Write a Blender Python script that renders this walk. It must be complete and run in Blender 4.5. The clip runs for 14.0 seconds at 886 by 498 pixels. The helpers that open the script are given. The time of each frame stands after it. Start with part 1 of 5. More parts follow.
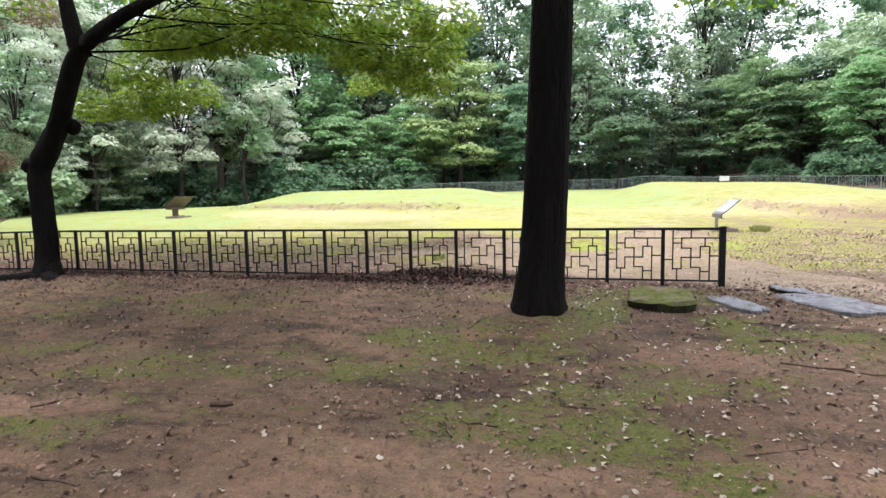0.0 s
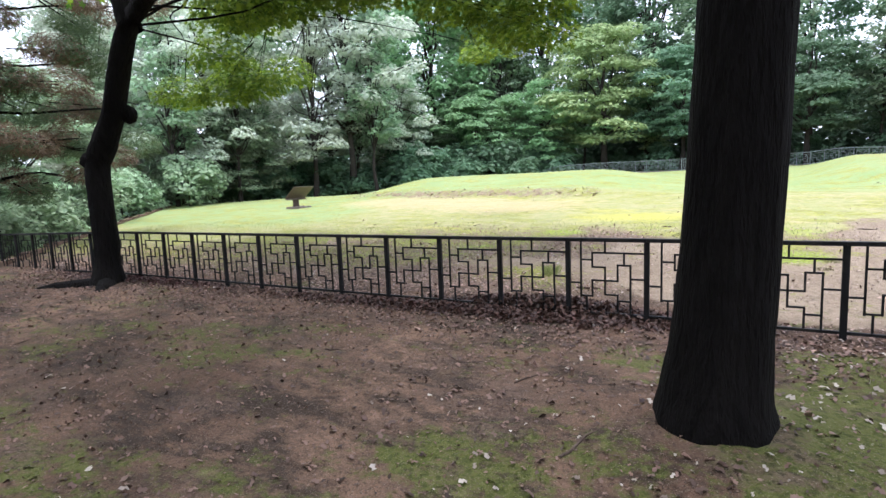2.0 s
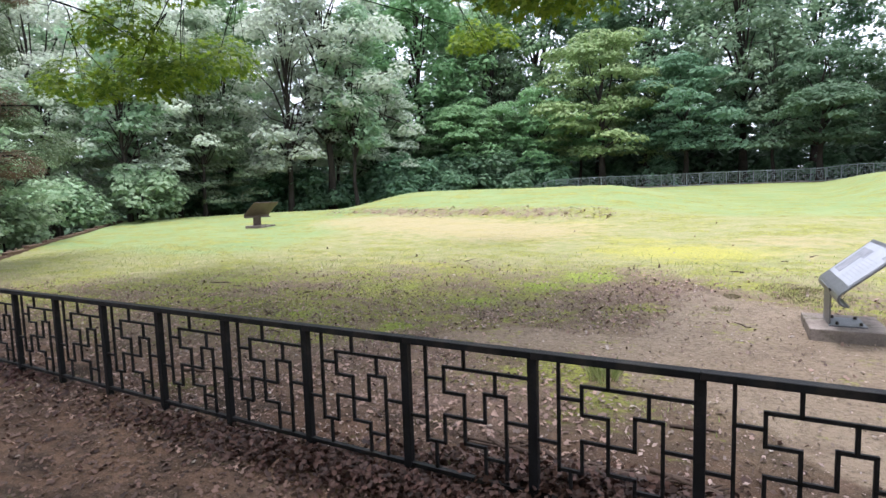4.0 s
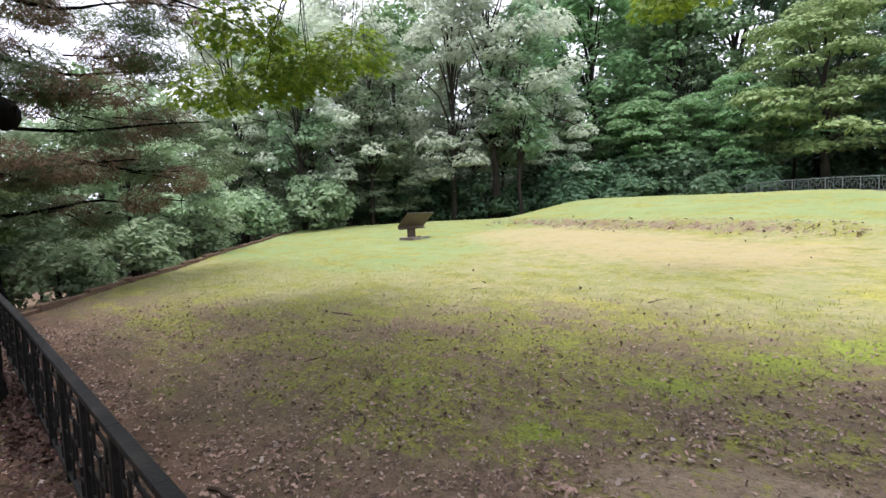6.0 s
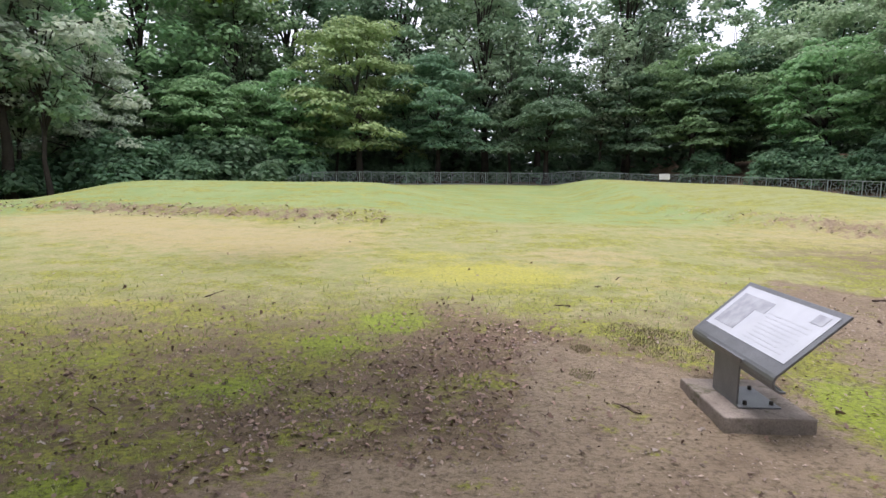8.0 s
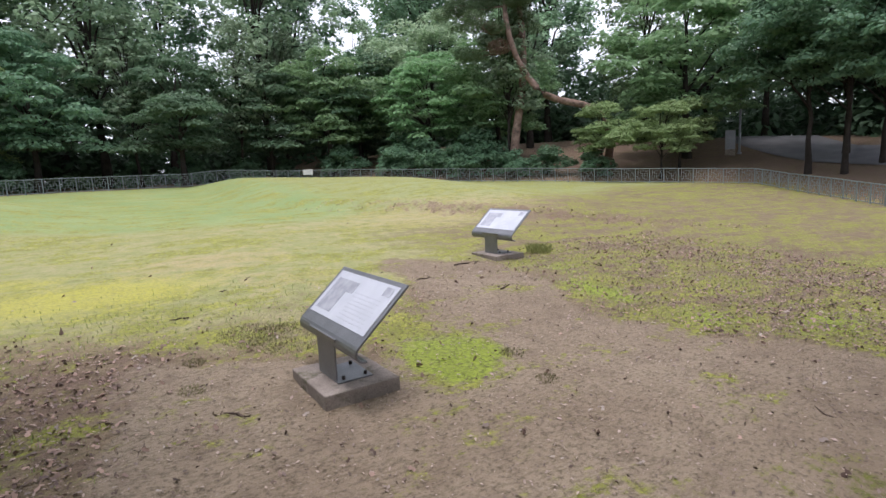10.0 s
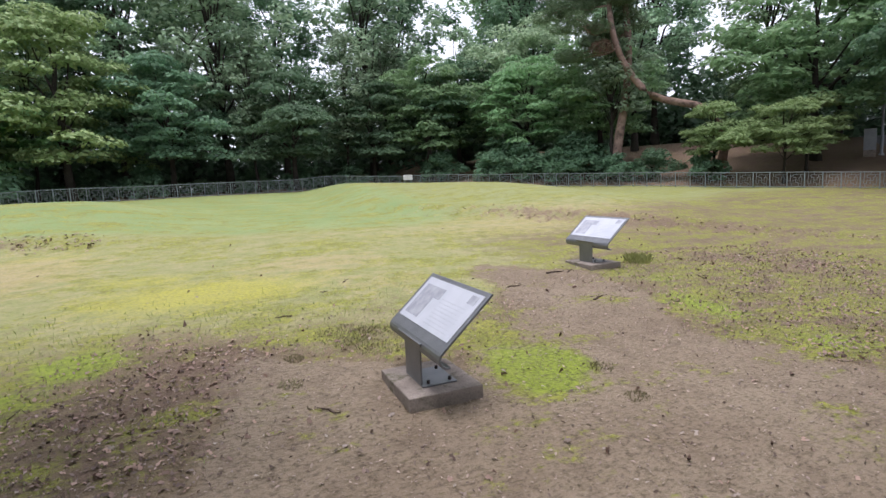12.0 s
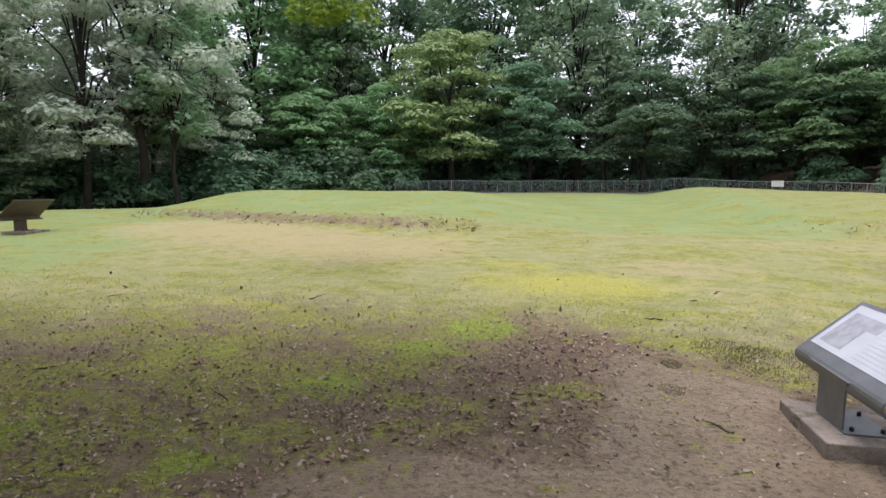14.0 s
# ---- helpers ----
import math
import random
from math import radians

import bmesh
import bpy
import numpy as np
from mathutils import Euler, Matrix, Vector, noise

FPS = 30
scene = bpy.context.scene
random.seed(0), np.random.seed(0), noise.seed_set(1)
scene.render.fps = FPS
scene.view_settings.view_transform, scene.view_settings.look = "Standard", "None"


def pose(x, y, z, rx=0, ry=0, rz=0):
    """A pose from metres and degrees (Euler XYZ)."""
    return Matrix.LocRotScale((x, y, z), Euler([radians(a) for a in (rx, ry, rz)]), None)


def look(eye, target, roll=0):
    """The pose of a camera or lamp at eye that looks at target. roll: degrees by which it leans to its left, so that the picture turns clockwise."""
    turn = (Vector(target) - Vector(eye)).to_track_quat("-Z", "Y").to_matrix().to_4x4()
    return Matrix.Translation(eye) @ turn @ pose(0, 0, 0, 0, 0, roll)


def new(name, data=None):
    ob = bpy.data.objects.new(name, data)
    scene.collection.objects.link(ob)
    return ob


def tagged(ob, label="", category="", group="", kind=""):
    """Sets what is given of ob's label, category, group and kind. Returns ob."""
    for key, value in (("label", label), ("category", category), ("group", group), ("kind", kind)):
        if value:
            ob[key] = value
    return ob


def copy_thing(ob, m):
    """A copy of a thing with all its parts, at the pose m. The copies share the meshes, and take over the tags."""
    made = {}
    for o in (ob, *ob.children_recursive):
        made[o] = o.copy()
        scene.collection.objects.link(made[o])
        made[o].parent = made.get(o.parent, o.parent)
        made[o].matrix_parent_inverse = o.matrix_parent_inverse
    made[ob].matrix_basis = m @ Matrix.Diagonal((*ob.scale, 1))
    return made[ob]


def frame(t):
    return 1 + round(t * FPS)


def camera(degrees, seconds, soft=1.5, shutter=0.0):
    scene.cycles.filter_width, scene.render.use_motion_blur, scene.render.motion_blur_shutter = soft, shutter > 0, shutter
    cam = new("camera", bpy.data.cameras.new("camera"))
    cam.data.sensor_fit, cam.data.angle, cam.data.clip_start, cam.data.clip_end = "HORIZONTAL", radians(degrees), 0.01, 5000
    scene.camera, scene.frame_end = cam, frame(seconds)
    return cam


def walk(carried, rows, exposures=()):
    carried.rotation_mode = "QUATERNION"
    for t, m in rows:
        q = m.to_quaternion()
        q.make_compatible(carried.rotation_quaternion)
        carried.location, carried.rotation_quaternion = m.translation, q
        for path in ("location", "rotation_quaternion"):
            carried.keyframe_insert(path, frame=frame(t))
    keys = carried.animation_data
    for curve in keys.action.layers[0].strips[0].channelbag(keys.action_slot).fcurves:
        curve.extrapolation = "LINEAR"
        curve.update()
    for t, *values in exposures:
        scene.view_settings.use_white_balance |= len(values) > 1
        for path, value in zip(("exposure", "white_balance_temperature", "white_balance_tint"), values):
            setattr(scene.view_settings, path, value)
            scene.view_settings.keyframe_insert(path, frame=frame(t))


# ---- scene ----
cam = camera(79.3, 14.0)
PATH = [
    (0, (0.045, 0.058, 1.559), (-0.473, 1.981, 1.374), -1.1),
    (0.5, (0.116, 0.722, 1.585), (-0.427, 2.636, 1.381), -0.7),
    (1, (0.131, 1.446, 1.585), (-0.581, 3.3, 1.35), -0.6),
    (1.5, (0.04, 2.072, 1.616), (-0.869, 3.837, 1.377), -1.8),
    (2, (-0.286, 2.737, 1.658), (-1.289, 4.451, 1.425), -2.3),
    (2.5, (-0.668, 3.391, 1.685), (-1.74, 5.065, 1.462), -2.1),
    (3, (-1.12, 4.136, 1.75), (-2.201, 5.804, 1.527), -2.2),
    (3.2, (-1.274, 4.41, 1.767), (-2.347, 6.084, 1.548), -2.0),
    (3.9, (-1.641, 5.251, 1.845), (-2.621, 6.972, 1.649), -1.8),
    (4.6, (-2.008, 6.092, 1.924), (-2.881, 7.869, 1.749), -1.6),
    (5.3, (-2.375, 6.933, 2.002), (-3.32, 8.689, 1.848), -1.4),
    (5.5, (-2.472, 7.033, 2.006), (-3.561, 8.704, 1.861), -1.2),
    (6, (-2.722, 7.229, 2.013), (-4.181, 8.589, 1.858), -2.1),
    (6.5, (-2.966, 7.352, 2.018), (-4.536, 8.58, 1.852), -1.6),
    (7, (-2.938, 7.401, 2.039), (-4.303, 8.85, 1.844), -0.1),
    (7.5, (-2.813, 7.479, 2.06), (-3.645, 9.285, 1.847), 0.9),
    (8, (-2.744, 7.559, 2.062), (-2.836, 9.542, 1.823), 0.4),
    (8.5, (-2.569, 7.575, 2.017), (-2.253, 9.534, 1.772), -0.9),
    (9, (-2.409, 7.561, 2.057), (-1.792, 9.443, 1.78), -2.5),
    (9.2, (-2.375, 7.54, 2.05), (-1.639, 9.379, 1.773), -2.1),
    (9.7, (-2.298, 7.520, 2.055), (-1.336, 9.251, 1.781), -2.5),
    (10.3, (-2.206, 7.497, 2.062), (-1.075, 9.122, 1.789), -3.0),
    (10.8, (-2.130, 7.477, 2.067), (-0.968, 9.080, 1.797), -3.4),
    (11.3, (-2.053, 7.457, 2.072), (-0.987, 9.128, 1.804), -3.8),
    (11.5, (-2.096, 7.441, 2.085), (-1.107, 9.159, 1.825), -3.6),
    (12, (-2.194, 7.445, 2.092), (-1.448, 9.285, 1.851), -2.9),
    (12.5, (-2.317, 7.451, 2.094), (-1.882, 9.39, 1.869), -1.9),
    (13, (-2.442, 7.447, 2.095), (-2.345, 9.433, 1.877), -1.3),
    (13.5, (-2.564, 7.423, 2.112), (-2.725, 9.405, 1.898), -0.6),
    (14, (-2.708, 7.376, 2.104), (-3.134, 9.319, 1.892), 0.2),
]
walk(cam, [(t, look(eye, target, roll)) for t, eye, target, roll in PATH],
     [(0.0, 1.84, 6400, 17), (1.0, 1.76, 6050, 18), (1.5, 1.74, 5850, 18), (3.0, 1.74, 5800, 18), (5.5, 1.0, 6300, 20), (6.0, 1.3, 6320, 20), (6.5, 1.4, 6350, 19), (7.5, 1.1, 6350, 20), (9.0, 0.85, 6250, 19), (11.5, 0.85, 6150, 19), (14.0, 0.83, 6300, 19)])

# ---- world, sun, exposure ----
world = bpy.data.worlds.new("overcast_sky")
scene.world = world
world.use_nodes = True
wn, wl = world.node_tree.nodes, world.node_tree.links
sky = wn.new("ShaderNodeTexSky")
sky.sky_type, sky.sun_disc = "NISHITA", False
sky.sun_elevation, sky.sun_rotation = radians(86), radians(236)
sky.air_density, sky.dust_density, sky.ozone_density = 1.0, 6.0, 1.0
cloud = wn.new("ShaderNodeMix")
cloud.data_type = "RGBA"
cloud.inputs[0].default_value = 0.75
cloud.inputs[7].default_value = (9.0, 9.4, 10.0, 1)
wl.new(sky.outputs[0], cloud.inputs[6])
wl.new(cloud.outputs[2], wn["Background"].inputs[0])
wn["Background"].inputs[1].default_value = 0.1
sun = new("sun", bpy.data.lights.new("sun", "SUN"))
sun.data.energy, sun.data.angle, sun.data.color = 1.1, radians(25), (1.0, 0.97, 0.92)
sun.matrix_world = look((0, 0, 60), (3, 2, 0))


# ---- materials ----
def nodes_of(name, rough=0.8, metal=0.0):
    m = bpy.data.materials.new(name)
    m.use_nodes = True
    n, l = m.node_tree.nodes, m.node_tree.links
    b = n["Principled BSDF"]
    b.inputs["Roughness"].default_value, b.inputs["Metallic"].default_value = rough, metal
    return m, n, l, b


def noise_tex(n, l, scale, detail=4, rough=0.55, vec=None):
    t = n.new("ShaderNodeTexNoise")
    t.inputs["Scale"].default_value, t.inputs["Detail"].default_value, t.inputs["Roughness"].default_value = scale, detail, rough
    if vec is not None:
        l.new(vec, t.inputs["Vector"])
    return t.outputs[0]


def ramp(n, l, src, lo, hi, c0=(0, 0, 0, 1), c1=(1, 1, 1, 1)):
    r = n.new("ShaderNodeValToRGB")
    r.color_ramp.elements[0].position, r.color_ramp.elements[1].position = lo, hi
    r.color_ramp.elements[0].color, r.color_ramp.elements[1].color = c0, c1
    l.new(src, r.inputs[0])
    return r.outputs[0]


def mixc(n, l, fac, a, b):
    m = n.new("ShaderNodeMix")
    m.data_type = "RGBA"
    for v, i in ((fac, 0), (a, 6), (b, 7)):
        if isinstance(v, (int, float)):
            m.inputs[i].default_value = v
        elif isinstance(v, tuple):
            m.inputs[i].default_value = (*v, 1) if len(v) == 3 else v
        else:
            l.new(v, m.inputs[i])
    return m.outputs[2]


def maths(n, l, op, a, b=0.0):
    m = n.new("ShaderNodeMath")
    m.operation = op
    for v, i in ((a, 0), (b, 1)):
        if isinstance(v, (int, float)):
            m.inputs[i].default_value = v
        else:
            l.new(v, m.inputs[i])
    return m.outputs[0]


def bump(n, l, b, h, strength, dist=0.02):
    k = n.new("ShaderNodeBump")
    k.inputs["Strength"].default_value, k.inputs["Distance"].default_value = strength, dist
    l.new(h, k.inputs["Height"])
    l.new(k.outputs[0], b.inputs["Normal"])


def surface(name, c0, c1, scale, rough=0.8, metal=0.0, bumps=0.4, fine=60.0, stain=None, dist=0.01, grain=1.0):
    """Two colours blended by a large noise, speckled by a fine one, with relief."""
    m, n, l, b = nodes_of(name, rough, metal)
    b.inputs["Specular IOR Level"].default_value = 0.1 if rough > 0.8 else 0.5
    pos = n.new("ShaderNodeTexCoord").outputs["Object"]
    if grain != 1.0:
        mp = n.new("ShaderNodeMapping")
        mp.inputs["Scale"].default_value = (1, 1, grain)
        l.new(pos, mp.inputs[0])
        pos = mp.outputs[0]
    big = ramp(n, l, noise_tex(n, l, scale, 5, 0.6, pos), 0.35, 0.65)
    col = mixc(n, l, big, c0, c1)
    small = noise_tex(n, l, fine, 3, 0.6, pos)
    dark = tuple(0.55 * v for v in c0)
    col = mixc(n, l, maths(n, l, "MULTIPLY", ramp(n, l, small, 0.45, 0.7), 0.5), col, dark)
    if stain:
        col = mixc(n, l, ramp(n, l, noise_tex(n, l, scale * 0.6 + 1, 6, 0.7, pos), 0.52, 0.62), col, stain)
    l.new(col, b.inputs["Base Color"])
    bump(n, l, b, small, bumps, dist)
    return m


def leafage(name, c0, c1, trans=0.35, shift=0.25):
    """Leaves: per-leaf and per-tree variation, light shining through."""
    m, n, l, b = nodes_of(name, 0.55)
    g = n.new("ShaderNodeNewGeometry").outputs["Random Per Island"]
    o = n.new("ShaderNodeObjectInfo").outputs["Random"]
    col = mixc(n, l, g, c0, c1)
    hs = n.new("ShaderNodeHueSaturation")
    hue = maths(n, l, "ADD", maths(n, l, "MULTIPLY", o, 0.03), 0.485)
    l.new(hue, hs.inputs["Hue"])
    l.new(maths(n, l, "ADD", maths(n, l, "MULTIPLY", o, shift * 2), 1 - shift), hs.inputs["Value"])
    l.new(col, hs.inputs["Color"])
    l.new(hs.outputs[0], b.inputs["Base Color"])
    b.inputs["Specular IOR Level"].default_value = 0.3
    t = n.new("ShaderNodeBsdfTranslucent")
    l.new(hs.outputs[0], t.inputs[0])
    mx = n.new("ShaderNodeMixShader")
    mx.inputs[0].default_value = trans
    l.new(b.outputs[0], mx.inputs[1])
    l.new(t.outputs[0], mx.inputs[2])
    l.new(mx.outputs[0], n["Material Output"].inputs[0])
    return m


M_MAPLE = leafage("maple_leaves", (0.155, 0.275, 0.13), (0.27, 0.41, 0.20), 0.5)
M_BRIGHT = leafage("bright_maple_leaves", (0.19, 0.31, 0.12), (0.31, 0.44, 0.19), 0.45, 0.1)
M_YELLOW = leafage("yellowing_leaves", (0.205, 0.33, 0.13), (0.345, 0.455, 0.20), 0.4, 0.05)
M_DARK = leafage("dark_leaves", (0.10, 0.195, 0.11), (0.18, 0.30, 0.17), 0.5)
M_SILVER = leafage("pale_oak_leaves", (0.42, 0.49, 0.385), (0.64, 0.70, 0.56), 0.5, 0.12)
M_BLUE = leafage("grey_green_leaves", (0.21, 0.32, 0.195), (0.38, 0.50, 0.32), 0.5)
M_NEAR = leafage("near_leaves", (0.062, 0.135, 0.016), (0.25, 0.35, 0.035), 0.5, 0.05)
M_NEEDLE = leafage("pine_needles", (0.085, 0.14, 0.065), (0.18, 0.24, 0.12), 0.35, 0.1)
M_NEEDLE_B = leafage("withered_needles", (0.125, 0.085, 0.05), (0.24, 0.17, 0.11), 0.35, 0.1)
M_PALEG = leafage("pale_green_leaves", (0.26, 0.38, 0.22), (0.44, 0.56, 0.36), 0.45)
# leaf colour darkened to stand in for the gloom beneath the crowns
M_DEEP = leafage("shade_darkened_leaves", (0.045, 0.085, 0.045), (0.085, 0.15, 0.08), 0.3)
M_BUSH = leafage("bush_leaves", (0.24, 0.35, 0.20), (0.42, 0.53, 0.34), 0.45)
M_LITTER = leafage("fallen_leaves", (0.075, 0.047, 0.036), (0.42, 0.285, 0.22), 0.1, 0.1)
M_PALE = leafage("pale_fallen_leaves", (0.17, 0.125, 0.10), (0.46, 0.40, 0.34), 0.1, 0.1)
M_GRASS = leafage("grass_blades", (0.24, 0.30, 0.10), (0.42, 0.44, 0.19), 0.4, 0.1)
# dark wet bark, coloured blacker still because the trunks stand against the light
M_BARK = surface("dark_backlit_bark", (0.0045, 0.004, 0.0037), (0.011, 0.0095, 0.0088), 3, 0.95, 0, 1.0, 26, dist=0.06, grain=0.18)
M_BARK_F = surface("forest_bark", (0.03, 0.026, 0.022), (0.055, 0.047, 0.04), 1.5, 0.95, 0, 0.8, 14, dist=0.03)
M_BARK_P = surface("pine_bark", (0.19, 0.125, 0.095), (0.30, 0.215, 0.175), 1.6, 0.9, 0, 0.9, 7, (0.10, 0.075, 0.06), dist=0.04)
M_IRON = surface("dark_iron", (0.006, 0.0064, 0.007), (0.011, 0.0115, 0.0125), 4, 0.6, 0.0, 0.25, 90, (0.024, 0.021, 0.018))
M_IRON.node_tree.nodes["Principled BSDF"].inputs["Specular IOR Level"].default_value = 0.22
M_IRON_F = surface("weathered_green_iron", (0.17, 0.21, 0.21), (0.25, 0.29, 0.29), 2, 0.45, 0.2, 0.2, 60)
M_STEEL = surface("grey_painted_steel", (0.17, 0.175, 0.185), (0.22, 0.225, 0.235), 5, 0.42, 0.5, 0.12, 160)
M_STEEL_B = surface("worn_brown_steel", (0.085, 0.06, 0.05), (0.13, 0.095, 0.08), 4, 0.55, 0.2, 0.2, 90)


def printed(name, c0, c1, scale):
    """Smooth printed film with a faint, slow change of tone."""
    m, n, l, b = nodes_of(name, 0.25)
    pos = n.new("ShaderNodeTexCoord").outputs["Object"]
    l.new(mixc(n, l, ramp(n, l, noise_tex(n, l, scale, 3, 0.5, pos), 0.35, 0.65), c0, c1), b.inputs["Base Color"])
    return m


M_SHEET = printed("printed_sheet", (0.52, 0.54, 0.60), (0.58, 0.60, 0.66), 4)
M_PRINT = printed("printed_grey_picture", (0.33, 0.34, 0.385), (0.44, 0.45, 0.50), 12)
M_INK = printed("printed_lines", (0.485, 0.505, 0.56), (0.53, 0.55, 0.61), 9)
M_CONCRETE = surface("stained_concrete", (0.22, 0.185, 0.16), (0.35, 0.30, 0.265), 5, 0.9, 0, 0.5, 70, (0.13, 0.12, 0.085))
M_SLATE = surface("grey_flat_stone", (0.11, 0.115, 0.13), (0.25, 0.26, 0.28), 5, 0.7, 0, 0.9, 30, (0.06, 0.06, 0.065), 0.03)
M_ROCK = surface("brown_rock", (0.13, 0.085, 0.06), (0.20, 0.14, 0.10), 5, 0.9, 0, 0.8, 40, dist=0.03)
# side colour of the stones, blackened for the shaded gap under the slab
M_EDGE = surface("dark_shaded_stone", (0.018, 0.016, 0.012), (0.045, 0.040, 0.028), 6, 0.9, 0, 0.9, 50, (0.05, 0.06, 0.02), 0.03)
M_MOSSY = surface("mossy_stone", (0.075, 0.085, 0.028), (0.145, 0.155, 0.05), 7, 0.95, 0, 0.9, 60, (0.16, 0.13, 0.11), 0.02)
M_TWIG = surface("dead_wood", (0.07, 0.05, 0.04), (0.13, 0.095, 0.075), 8, 0.95, 0, 0.7, 60)
M_ASPHALT = surface("pale_asphalt", (0.13, 0.13, 0.135), (0.18, 0.18, 0.185), 0.6, 0.9, 0, 0.4, 50)
M_CABINET = surface("grey_cabinet_paint", (0.25, 0.27, 0.29), (0.31, 0.33, 0.35), 2, 0.5, 0, 0.1, 50)
M_WHITE = surface("white_board", (0.6, 0.6, 0.58), (0.7, 0.7, 0.68), 2, 0.5, 0, 0.1, 50)


# ---- mesh helpers ----
def mesh_from(name, verts, faces, mat, smooth=True):
    me = bpy.data.meshes.new(name)
    me.from_pydata([tuple(v) for v in verts], [], [tuple(f) for f in faces])
    me.materials.append(mat)
    if smooth:
        me.polygons.foreach_set("use_smooth", [True] * len(me.polygons))
    me.update()
    return me


def child(name, me, parent, m=None, label=""):
    ob = new(name, me)
    ob.parent = parent
    if m is not None:
        ob.matrix_basis = m
    if label:
        ob["label"] = label
    return ob


def part(name, bm, mat, parent, label="", m=None):
    me = bpy.data.meshes.new(name)
    bm.to_mesh(me)
    bm.free()
    me.materials.append(mat)
    return child(name, me, parent, m, label)


def box(sx, sy, sz, at=(0, 0, 0), bevel=0.0, bm=None):
    """A box standing on at (centre of its base)."""
    own = bm is None
    bm = bmesh.new() if own else bm
    r = bmesh.ops.create_cube(bm, size=1, matrix=Matrix.Translation((at[0], at[1], at[2] + sz / 2)) @ Matrix.Diagonal((sx, sy, sz, 1)))
    if bevel:
        es = list({e for v in r["verts"] for e in v.link_edges})
        bmesh.ops.bevel(bm, geom=es, offset=bevel, segments=2, affect="EDGES", profile=0.6)
    return bm


def box_mesh(name, sx, sy, sz, mat, bevel=0.0, at=(0, 0, 0)):
    me = bpy.data.meshes.new(name)
    bm = box(sx, sy, sz, at, bevel)
    bm.to_mesh(me)
    bm.free()
    me.materials.append(mat)
    return me


def tube(verts, faces, pts, radii, sides=8, wob=0.0, rng=None, ridges=0):
    """Adds a tapered tube along pts to the lists."""
    pts = [Vector(p) for p in pts]
    base = len(verts)
    for i, (p, r) in enumerate(zip(pts, radii)):
        d = (pts[min(i + 1, len(pts) - 1)] - pts[max(i - 1, 0)]).normalized()
        a = d.orthogonal().normalized() if abs(d.z) < 0.95 else Vector((1, 0, 0)).cross(d).normalized()
        if abs(d.z) >= 0.95:
            a = Vector((0, 1, 0)).cross(d).normalized()
        c = d.cross(a)
        for k in range(sides):
            t = 2 * math.pi * k / sides
            rr = float(r) * (1 + (float(rng.uniform(-wob, wob)) if rng else 0) + (0.03 * math.sin(ridges * t) if ridges else 0))
            verts.append(p + rr * (math.cos(t) * a + math.sin(t) * c))
    for i in range(len(pts) - 1):
        for k in range(sides):
            q = base + i * sides
            faces.append((q + k, q + (k + 1) % sides, q + sides + (k + 1) % sides, q + sides + k))
    faces.append(tuple(base + (len(pts) - 1) * sides + k for k in range(sides)))


def spline(pts, n):
    """Catmull-Rom through pts, n steps a span."""
    p = [np.array(q, float) for q in pts]
    p = [2 * p[0] - p[1], *p, 2 * p[-1] - p[-2]]
    out = []
    for i in range(1, len(p) - 2):
        for k in range(n):
            t = k / n
            out.append(0.5 * (2 * p[i] + (p[i + 1] - p[i - 1]) * t + (2 * p[i - 1] - 5 * p[i] + 4 * p[i + 1] - p[i + 2]) * t * t + (3 * p[i] - p[i - 1] - 3 * p[i + 1] + p[i + 2]) * t ** 3))
    out.append(p[-2])
    return out


DIAMOND = np.array([(-0.5, 0, 0), (0, -0.26, 0.05), (0.5, 0, -0.06), (0, 0.26, 0.05)])
KITE = np.array([(-0.5, 0, 0), (-0.02, -0.32, 0.06), (0.5, 0, -0.08), (0.1, 0.31, 0.05)])
SPRAY = np.array([(-0.5, 0, 0), (-0.2, -0.34, 0.04), (-0.02, -0.13, 0.03), (0.28, -0.3, -0.03), (0.5, 0.02, -0.08), (0.22, 0.31, -0.02), (0.0, 0.12, 0.04), (-0.24, 0.33, 0.05)])
STAR = np.array([(0.5 * r * math.cos(a), 0.5 * r * math.sin(a), -0.05 * r) for a, r in
                 ((math.pi, 0.35), (-2.2, 0.8), (-1.7, 0.36), (-1.05, 1.0), (-0.5, 0.42), (0, 1.15), (0.5, 0.42), (1.05, 1.0), (1.7, 0.36), (2.2, 0.8))])
NEEDLES = np.array([(-0.5, -0.02, 0), (0.5, -0.05, 0.05), (0.5, 0.05, 0.0), (-0.5, 0.02, 0)])


def leaves(name, centres, normals, sizes, mat, shape, rng):
    """One mesh of leaves of that shape, each turned about its normal."""
    n = len(centres)
    nz = normals / np.maximum(np.linalg.norm(normals, axis=1, keepdims=True), 1e-6)
    up = rng.normal(size=(n, 3))
    ax = np.cross(up, nz)
    ax /= np.maximum(np.linalg.norm(ax, axis=1, keepdims=True), 1e-6)
    ay = np.cross(nz, ax)
    k = len(shape)
    s = sizes[:, None, None]
    v = centres[:, None, :] + s * (shape[None, :, 0:1] * ax[:, None, :] + shape[None, :, 1:2] * ay[:, None, :] + shape[None, :, 2:3] * nz[:, None, :])
    me = bpy.data.meshes.new(name)
    me.vertices.add(n * k)
    me.vertices.foreach_set("co", v.reshape(-1).astype(np.float32))
    me.loops.add(n * k)
    me.loops.foreach_set("vertex_index", np.arange(n * k, dtype=np.int32))
    me.polygons.add(n)
    me.polygons.foreach_set("loop_start", np.arange(0, n * k, k, dtype=np.int32))
    me.update(calc_edges=True)
    me.validate()
    me.materials.append(mat)
    return me


